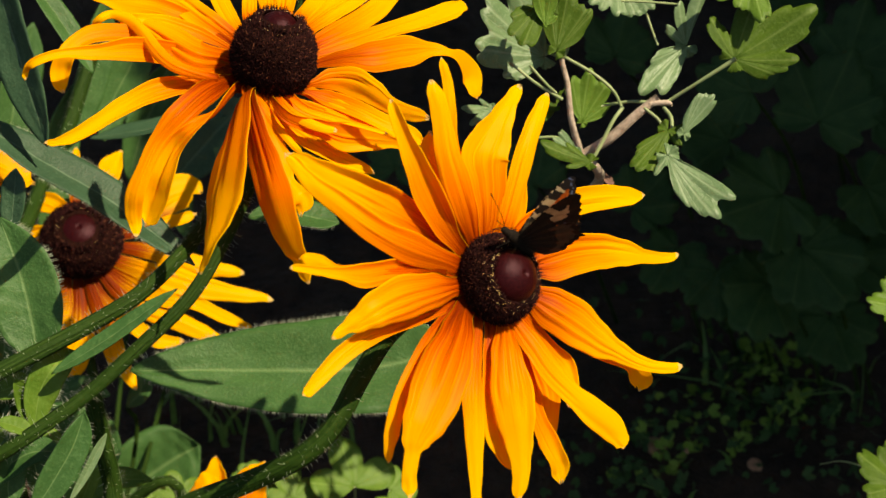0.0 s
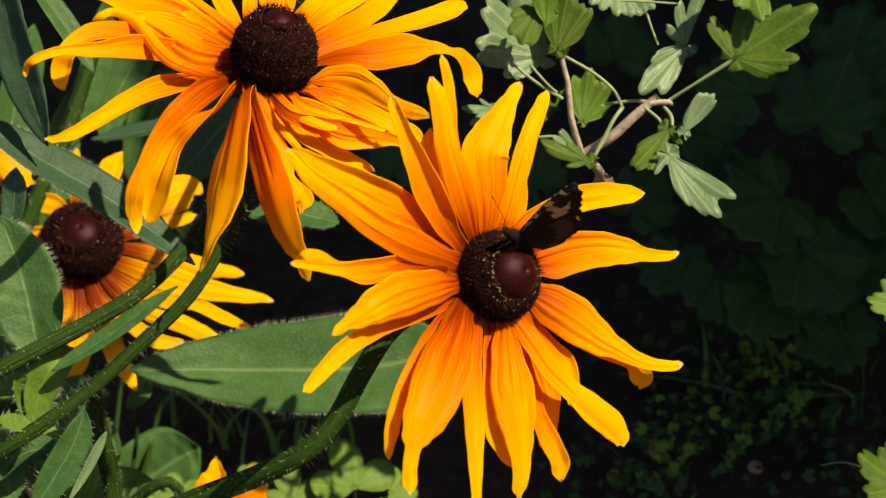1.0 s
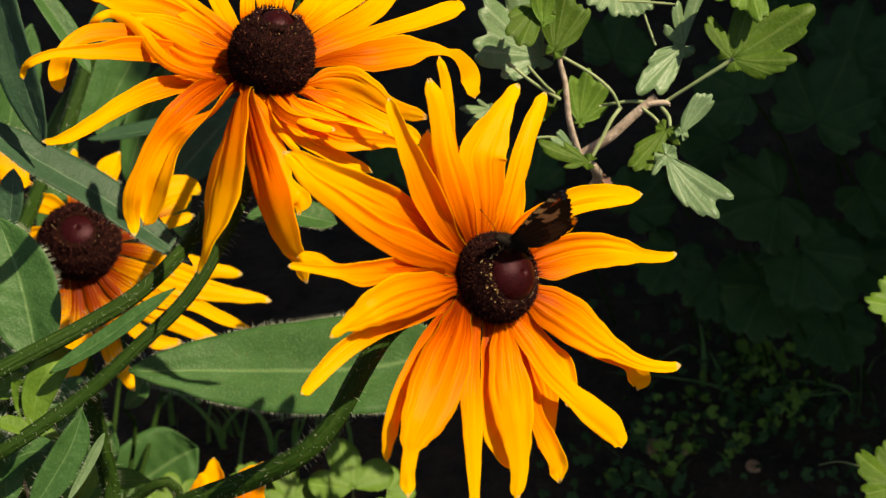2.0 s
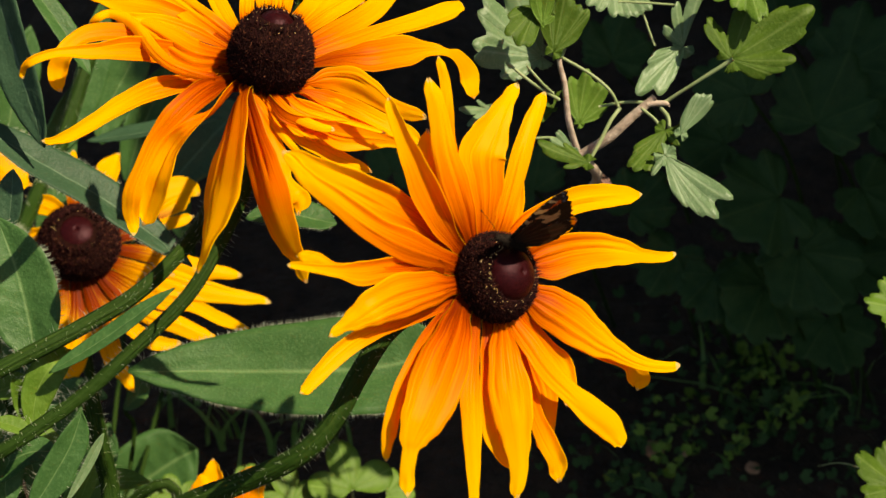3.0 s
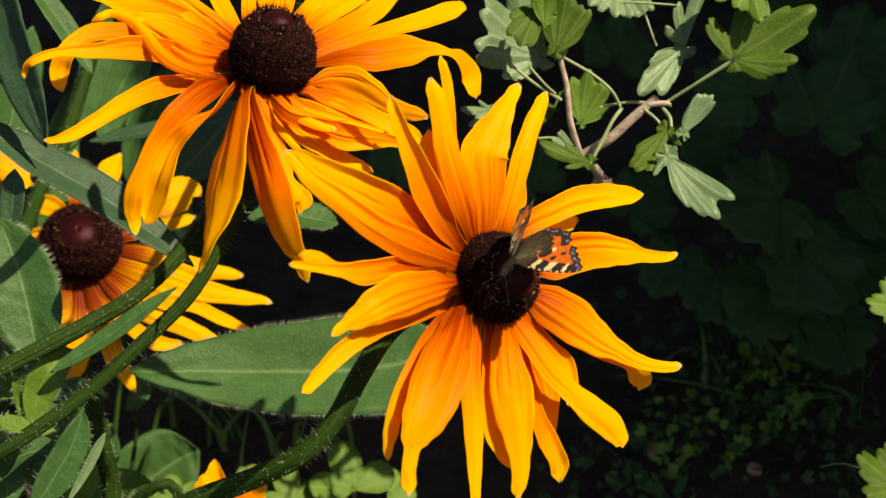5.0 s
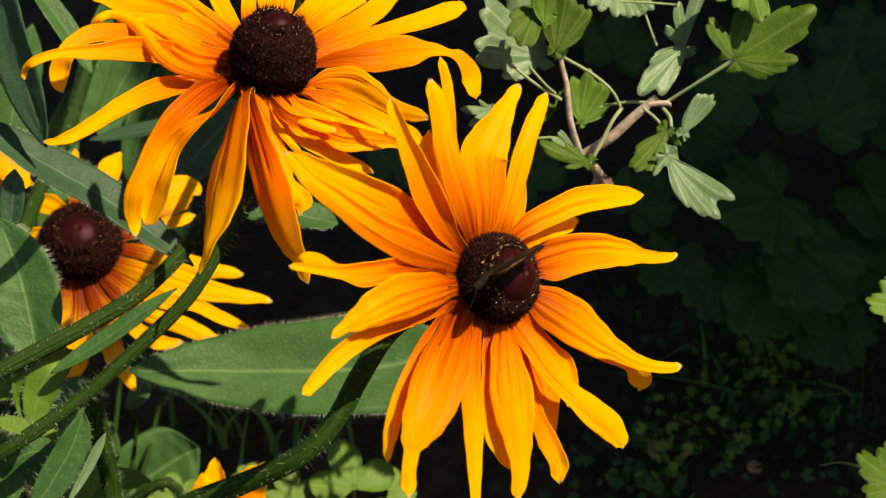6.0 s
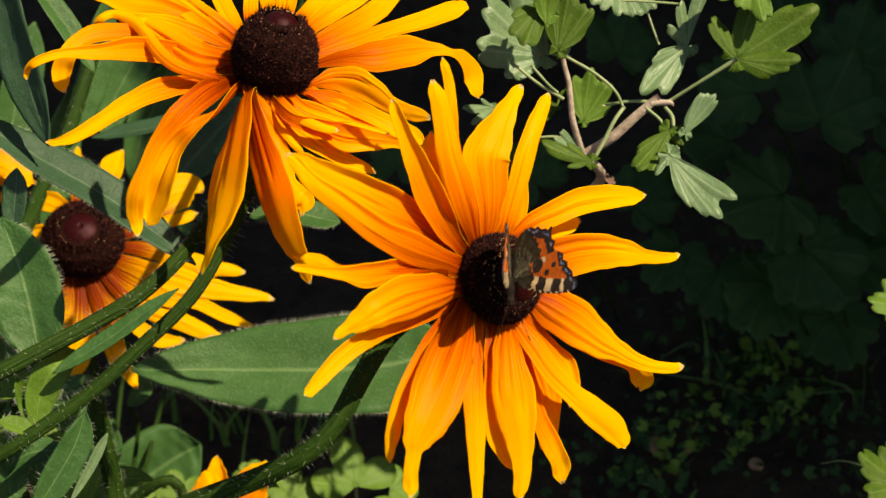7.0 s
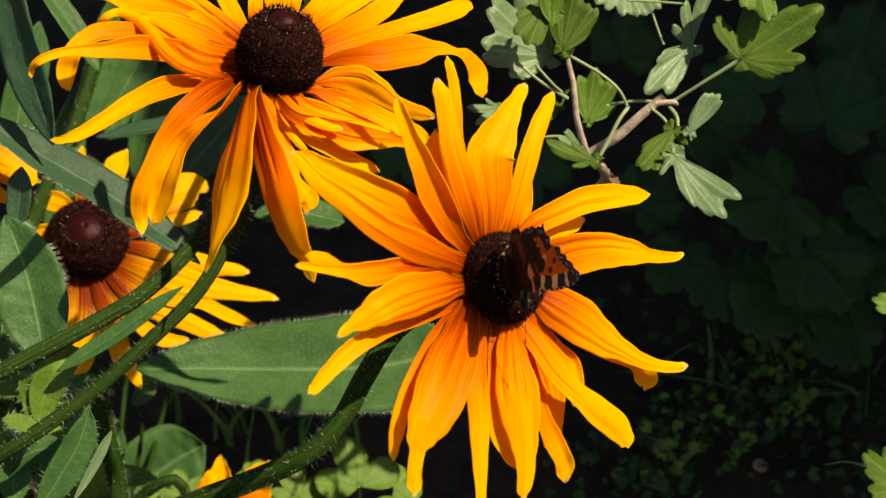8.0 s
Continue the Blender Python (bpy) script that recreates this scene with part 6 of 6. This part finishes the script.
# ---- the butterfly ----
M_ORANGE = plain("wing_orange", (0.54, 0.090, 0.006), (0.70, 0.165, 0.016), 900, 0.65, 0.3, 0.0001, share=0.2)
M_BLACK = plain("wing_black", (0.008, 0.006, 0.005), (0.022, 0.016, 0.013), 900, 0.7, 0.3, 0.0001)
M_CREAM = plain("wing_cream", (0.58, 0.42, 0.20), (0.70, 0.55, 0.32), 900, 0.65)
M_BLUE = plain("wing_blue", (0.08, 0.11, 0.20), (0.18, 0.22, 0.32), 900, 0.5)
M_OLIVE = plain("wing_olive_hair", (0.018, 0.014, 0.007), (0.052, 0.041, 0.020), 1200, 0.75, 0.8, 0.0003, 0.15)
M_OLIVE_HAIR = plain("olive_hair", (0.024, 0.020, 0.010), (0.075, 0.062, 0.034), 1500, 0.6)
M_DARK = plain("wing_underside_dark", (0.006, 0.004, 0.003), (0.018, 0.012, 0.009), 1400, 0.8, 0.4, 0.0002, 0.1)
M_TAN = plain("wing_underside_tan", (0.27, 0.16, 0.07), (0.44, 0.29, 0.14), 700, 0.7, 0.3, 0.0001)
M_GREY = plain("wing_underside_grey", (0.010, 0.007, 0.005), (0.026, 0.018, 0.013), 1000, 0.7, 0.3, 0.0001)
M_FUR = plain("butterfly_fur", (0.005, 0.0035, 0.0025), (0.017, 0.012, 0.008), 1500, 0.85, 0.8, 0.0003, 0.1)
FORE = ((0, 1.5), (6, 5), (12, 8), (18, 9.9), (22.5, 10.8), (25, 10.2), (25.4, 8.4), (23.7, 6.4), (23.3, 4.4), (22, 3.2), (21.8, 1.2), (20.3, 0.4), (20, -2), (17.5, -3.6), (9, -2.8), (0, -1.5))
HIND = ((0, 0.5), (6, -0.5), (12, -0.8), (15.6, -1.4), (17.2, -3.6), (16.4, -5), (17, -6.6), (15.6, -8), (15.9, -11.9), (14.2, -11), (13.2, -12.2), (11.8, -12), (10.6, -13.6), (9.2, -13.2), (7.6, -14.4), (4.5, -14.2), (1.5, -12.5), (0, -9))


def inside(x, y, poly):
    hit = False
    for (x1, y1), (x2, y2) in zip(poly, poly[1:] + poly[:1]):
        if (y1 > y) != (y2 > y) and x < (x2 - x1) * (y - y1) / (y2 - y1) + x1:
            hit = not hit
    return hit


def gap(x, y, line):
    best, at = 99.0, 0.0
    run = 0.0
    for (x1, y1), (x2, y2) in zip(line, line[1:]):
        l = math.hypot(x2 - x1, y2 - y1)
        t = min(1, max(0, ((x - x1) * (x2 - x1) + (y - y1) * (y2 - y1)) / (l * l)))
        d = math.hypot(x - x1 - t * (x2 - x1), y - y1 - t * (y2 - y1))
        if d < best:
            best, at = d, run + t * l
        run += l
    return best, at


def near(x, y, cx, cy, r):
    return math.hypot(x - cx, y - cy) < r


UPPER = (M_ORANGE, M_BLACK, M_CREAM, M_BLUE, M_OLIVE)
UNDER = (M_TAN, M_DARK, M_CREAM, M_GREY)


def fore_upper(x, y):
    d, at = gap(x, y, FORE[5:13])
    q, run = gap(x, y, FORE[:6])
    wob = 0.5 * noise.noise(Vector((x * 0.9, y * 0.9, 2)))
    if math.hypot(x, y) + wob * 3 < 7.6:
        return 4
    if d + wob < 2.1:
        return 3 if 0.75 < d < 1.35 and (at % 1.9) < 0.95 else 1
    if q < 0.55:
        return 1 if int(x * 1.4) % 3 else 2
    if q + wob < 4.4:
        for a, b, k in ((5.5, 8.2, 1), (8.2, 10.2, 2), (10.2, 14.2, 1), (14.2, 16.6, 2), (16.6, 20.4, 1), (20.4, 21.8, 2), (21.8, 40, 1)):
            if a <= run + wob < b:
                return 2 if k == 2 and q < 4.4 else k
    if near(x, y, 13.8, 2.2, 0.95) or near(x, y, 16.6, 0.6, 0.95) or near(x, y, 10.2, -1.0, 2.2):
        return 1
    if near(x, y, 12.6, -2.2, 0.9 + 0.6 * wob):
        return 2
    return 0


def hind_upper(x, y):
    d, at = gap(x, y, HIND[3:15])
    wob = 0.7 * noise.noise(Vector((x * 0.8, y * 0.8, 7)))
    if d + wob * 0.5 < 2.7:
        return 3 if 0.9 < d < 1.5 and (at % 2.2) < 1.0 else 1
    if math.hypot(x, y + 3) + wob * 2 < 10.9 or x < 4.0:
        return 4
    if math.hypot(x, y + 3) + wob * 2 < 11.6:
        return 1
    return 0


def fore_under(x, y):
    d, at = gap(x, y, FORE[5:13])
    q, run = gap(x, y, FORE[:6])
    wob = 0.7 * noise.noise(Vector((x * 0.9, y * 0.9, 12)))
    if math.hypot(x, y) + wob * 2 < 12.5 or d + wob < 3.4:
        return 1
    if q + wob < 4.2:
        for a, b in ((7.0, 10.0), (11.6, 14.4), (17.0, 30)):
            if a <= run + wob < b:
                return 1
        return 0
    return 0 if y > 0.8 + wob * 1.5 else 1


def hind_under(x, y):
    d, at = gap(x, y, HIND[3:15])
    wob = 0.8 * noise.noise(Vector((x * 0.8, y * 0.8, 17)))
    if d + wob < 1.6 or math.hypot(x, y + 3) + wob * 2 < 9.8:
        return 1
    return 3


def wing_skin(outline, paint, mirror, lift):
    """One side of a wing: fine scales on a cambered sheet, cut along the outline; millimetres."""
    step = 0.28
    verts, faces, inks, index = [], [], [], {}
    for i in range(0, 94):
        for j in range(-56, 44):
            cx, cy = (i + 0.5) * step, (j + 0.5) * step
            if not inside(cx, cy, list(outline)):
                continue
            quad = []
            for a, b in ((i, j), (i + 1, j), (i + 1, j + 1), (i, j + 1)):
                if (a, b) not in index:
                    index[a, b] = len(verts)
                    x, y = a * step, b * step
                    z = 0.22 * math.sin(x / 26 * 3.0) + 0.10 * math.sin(math.atan2(y, x + 3) * 22) + lift
                    verts.append(Vector((-x if mirror else x, y, z)) * 0.001)
                quad.append(index[a, b])
            faces.append(quad if (lift > 0) != mirror else quad[::-1])
            inks.append(paint(cx, cy))
    me = bpy.data.meshes.new("wing")
    me.from_pydata(verts, [], faces)
    me.polygons.foreach_set("material_index", inks)
    bm = bmesh.new()
    bm.from_mesh(me)
    bpy.data.meshes.remove(me)
    return bm


def seat(place, head, back):
    y, z = Vector(head).normalized(), Vector(back)
    z = (z - z.dot(y) * y).normalized()
    return Matrix.Translation(place) @ Matrix((y.cross(z), y, z)).transposed().to_4x4()


butterfly = new("butterfly")
tagged(butterfly, "small tortoiseshell butterfly, orange and black, feeding on the flower cone", "butterfly")


def blob(stations, sides=14):
    """A body of revolution along y from (y, radius, z) stations in millimetres."""
    line = spline([(0, a, c) for a, b, c in stations], 4 * (len(stations) - 1))
    grid = []
    for i, p in enumerate(line):
        s = i / 4
        k = min(int(s), len(stations) - 2)
        r = stations[k][1] + (stations[k + 1][1] - stations[k][1]) * smoothstep(0, 1, s - k)
        grid.append([Vector((r * math.cos(6.2832 * j / sides), p.y, p.z + r * math.sin(6.2832 * j / sides))) * 0.001 for j in range(sides)])
    bm = sheet(grid, closed=True)
    bmesh.ops.holes_fill(bm, edges=bm.edges)
    return bm


body = part("body", blob(((-11, 0.3, -0.6), (-9, 1.1, -0.6), (-5, 1.5, -0.5), (-1.5, 1.2, -0.3), (0.5, 1.9, 0.1), (3, 1.9, 0.1), (5.2, 1.1, 0.0), (6.3, 1.25, 0.0), (7.6, 0.9, -0.1), (8.0, 0.2, -0.1))), M_FUR, butterfly, "furry dark brown body")
rng = random.Random(5)
fur = []
for k in range(700):
    y, a = rng.uniform(-9, 5), rng.uniform(0, 6.2832)
    r = 1.3 if y < -1 else 1.7
    o = Vector((math.cos(a), 0, math.sin(a)))
    fur.append(((o * r + Vector((0, y, 0))) * 0.001, o + Vector((0, -0.9, 0))))
tagged(part("fur", spikes(fur, 0.0016, 0.00006, rng), M_FUR, body, "olive-brown hairs"), kind="stuff")
for s in (-1, 1):
    bm, _ = tube([Vector(p) * 0.001 for p in ((s * 0.5, 7.4, 0.5), (s * 2.2, 12.0, 2.2), (s * 4.4, 18.5, 3.6))], (0.00009, 0.00008, 0.00009), 6)
    ant = part("antenna", bm, M_FUR, butterfly, "thin dark antenna with a club")
    bm, _ = tube([Vector(p) * 0.001 for p in ((s * 4.2, 17.9, 3.5), (s * 4.5, 18.9, 3.7), (s * 4.8, 19.7, 3.9))], (0.0001, 0.00020, 0.00015), 8)
    part("club", bm, M_FUR, ant, "brownish antenna tip")
    for y0, y1 in ((3.4, 5.6), (1.4, -1.6)):
        bm, _ = tube([Vector(p) * 0.001 for p in ((s * 1.0, y0, -1.4), (s * 2.6, (y0 + y1) / 2, -1.0), (s * 3.2, y1, -4.6))], (0.0002, 0.00016, 0.0001), 6)
        part("leg", bm, M_FUR, butterfly)
bm, _ = tube([Vector(p) * 0.001 for p in ((0, 7.6, -0.6), (0, 9.4, -1.8), (0, 9.8, -4.2))], (0.00014, 0.00011, 0.0001), 6)
part("proboscis", bm, M_FUR, butterfly)
WINGS = {}
for mirror in (False, True):
    WINGS[mirror] = []
    for name, outline, up_paint, low_paint, dz in (("forewing", FORE, fore_upper, fore_under, 0.16), ("hindwing", HIND, hind_upper, hind_under, 0.0)):
        wing = part(name, wing_skin(outline, up_paint, mirror, 0.06 + dz), UPPER, butterfly, "orange upper wing side with black and cream bars")
        part("underside", wing_skin(outline, low_paint, mirror, -0.06 + dz), UNDER, wing, "mottled dark brown wing underside")
        hairs = []
        for k in range(260):
            a, r = (rng.uniform(-0.45, 0.75), rng.uniform(0.3, 6.2)) if name == "forewing" else (rng.uniform(-1.45, -0.1), rng.uniform(0.3, 9.0))
            way = Vector((math.cos(a), math.sin(a), 0))
            sign = -1 if mirror else 1
            root_at = Vector((sign * r * way.x, r * way.y, 0.12 + dz + 0.22 * math.sin(r * way.x / 26 * 3.0))) * 0.001
            hairs.append((root_at, Vector((sign * way.x, way.y, rng.uniform(0.08, 0.3)))))
        tagged(part("hair", spikes(hairs, 0.0022, 0.00005, rng), M_OLIVE_HAIR, wing, "long olive-grey hairs at the wing base"), kind="stuff")
        WINGS[mirror].append(wing)


def motions():
    walk(butterfly, [
        (0.0, seat((0.0218, -0.0082, 0.3621), (-0.529, -0.395, 0.751), (0.834, -0.077, 0.547))),
        (0.5, seat((0.0215, -0.0091, 0.3622), (-0.534, -0.392, 0.749), (0.834, -0.100, 0.542))),
        (1.0, seat((0.0218, -0.0092, 0.3622), (-0.490, -0.491, 0.720), (0.829, -0.008, 0.559))),
        (1.5, seat((0.0204, -0.0106, 0.3624), (-0.536, -0.563, 0.629), (0.787, -0.063, 0.614))),
        (3.0, seat((0.0205, -0.0105, 0.3624), (-0.536, -0.599, 0.595), (0.789, -0.106, 0.605))),
        (3.5, seat((0.0199, -0.0106, 0.3625), (-0.543, -0.607, 0.580), (0.788, -0.129, 0.602))),
        (4.0, seat((0.0196, -0.0107, 0.3625), (-0.531, -0.626, 0.571), (0.790, -0.121, 0.601))),
        (4.2, seat((0.0204, -0.0115, 0.3622), (-0.584, -0.788, 0.193), (0.578, -0.237, 0.781))),
        (4.4, seat((0.0220, -0.0153, 0.3606), (-0.485, -0.873, -0.050), (0.485, -0.316, 0.816))),
        (4.5, seat((0.0223, -0.0166, 0.3599), (-0.287, -0.954, -0.085), (0.485, -0.222, 0.846))),
        (4.6, seat((0.0204, -0.0170, 0.3591), (-0.289, -0.956, 0.048), (0.563, -0.129, 0.817))),
        (4.7, seat((0.0207, -0.0164, 0.3603), (-0.293, -0.956, -0.003), (0.535, -0.167, 0.828))),
        (5.8, seat((0.0151, -0.0194, 0.3570), (-0.600, -0.800, -0.008), (0.513, -0.392, 0.764))),
        (6.0, seat((0.0143, -0.0193, 0.3565), (-0.625, -0.780, 0.040), (0.575, -0.425, 0.699))),
        (6.5, seat((0.0137, -0.0190, 0.3567), (-0.640, -0.766, 0.061), (0.586, -0.435, 0.684))),
        (6.7, seat((0.0151, -0.0197, 0.3564), (-0.486, -0.846, -0.222), (0.393, -0.438, 0.809))),
        (6.8, seat((0.0181, -0.0204, 0.3567), (-0.220, -0.872, -0.437), (0.337, -0.489, 0.805))),
        (6.9, seat((0.0176, -0.0214, 0.3554), (-0.133, -0.909, -0.395), (0.221, -0.415, 0.883))),
        (7.0, seat((0.0194, -0.0207, 0.3562), (-0.012, -0.862, -0.506), (0.189, -0.499, 0.846))),
        (7.2, seat((0.0197, -0.0209, 0.3559), (0.127, -0.868, -0.480), (0.107, -0.469, 0.877))),
        (7.3, seat((0.0199, -0.0207, 0.3561), (0.112, -0.901, -0.419), (0.158, -0.400, 0.903))),
        (7.4, seat((0.0202, -0.0208, 0.3560), (0.163, -0.867, -0.470), (0.174, -0.444, 0.879))),
        (7.5, seat((0.0214, -0.0210, 0.3552), (0.216, -0.832, -0.510), (0.187, -0.477, 0.858))),
        (7.6, seat((0.0216, -0.0213, 0.3546), (0.250, -0.825, -0.507), (0.196, -0.470, 0.861))),
        (8.0, seat((0.0212, -0.0213, 0.3546), (0.220, -0.828, -0.516), (0.253, -0.463, 0.850))),
    ])
    left = [(0.0, 87), (0.5, 87), (1.0, 87), (1.5, 87), (3.0, 87), (3.5, 87), (4.0, 87), (4.2, 87), (4.4, 84), (4.5, 68), (4.6, 39), (4.7, 45), (5.8, 74), (6.0, 90), (6.5, 90), (6.7, 71), (6.8, 62), (6.9, 43), (7.0, 58), (7.2, 46), (7.3, 38), (7.4, 34), (7.5, 56), (7.6, 67), (8.0, 74)]
    right = [(0.0, 80), (0.5, 79), (1.0, 87), (1.5, 87), (3.0, 87), (3.5, 87), (4.0, 87), (4.2, 87), (4.4, 82), (4.5, 60), (4.6, 33), (4.7, 46), (5.8, 84), (6.0, 90), (6.5, 90), (6.7, 80), (6.8, 67), (6.9, 53), (7.0, 72), (7.2, 73), (7.3, 56), (7.4, 59), (7.5, 71), (7.6, 78), (8.0, 80)]
    for wing in WINGS[False]:
        walk(wing, [(t, pose(0.0006, 0, 0.001, 0, -a, 0)) for t, a in right])
    for wing in WINGS[True]:
        walk(wing, [(t, pose(-0.0006, 0, 0.001, 0, a, 0)) for t, a in left])


motions()
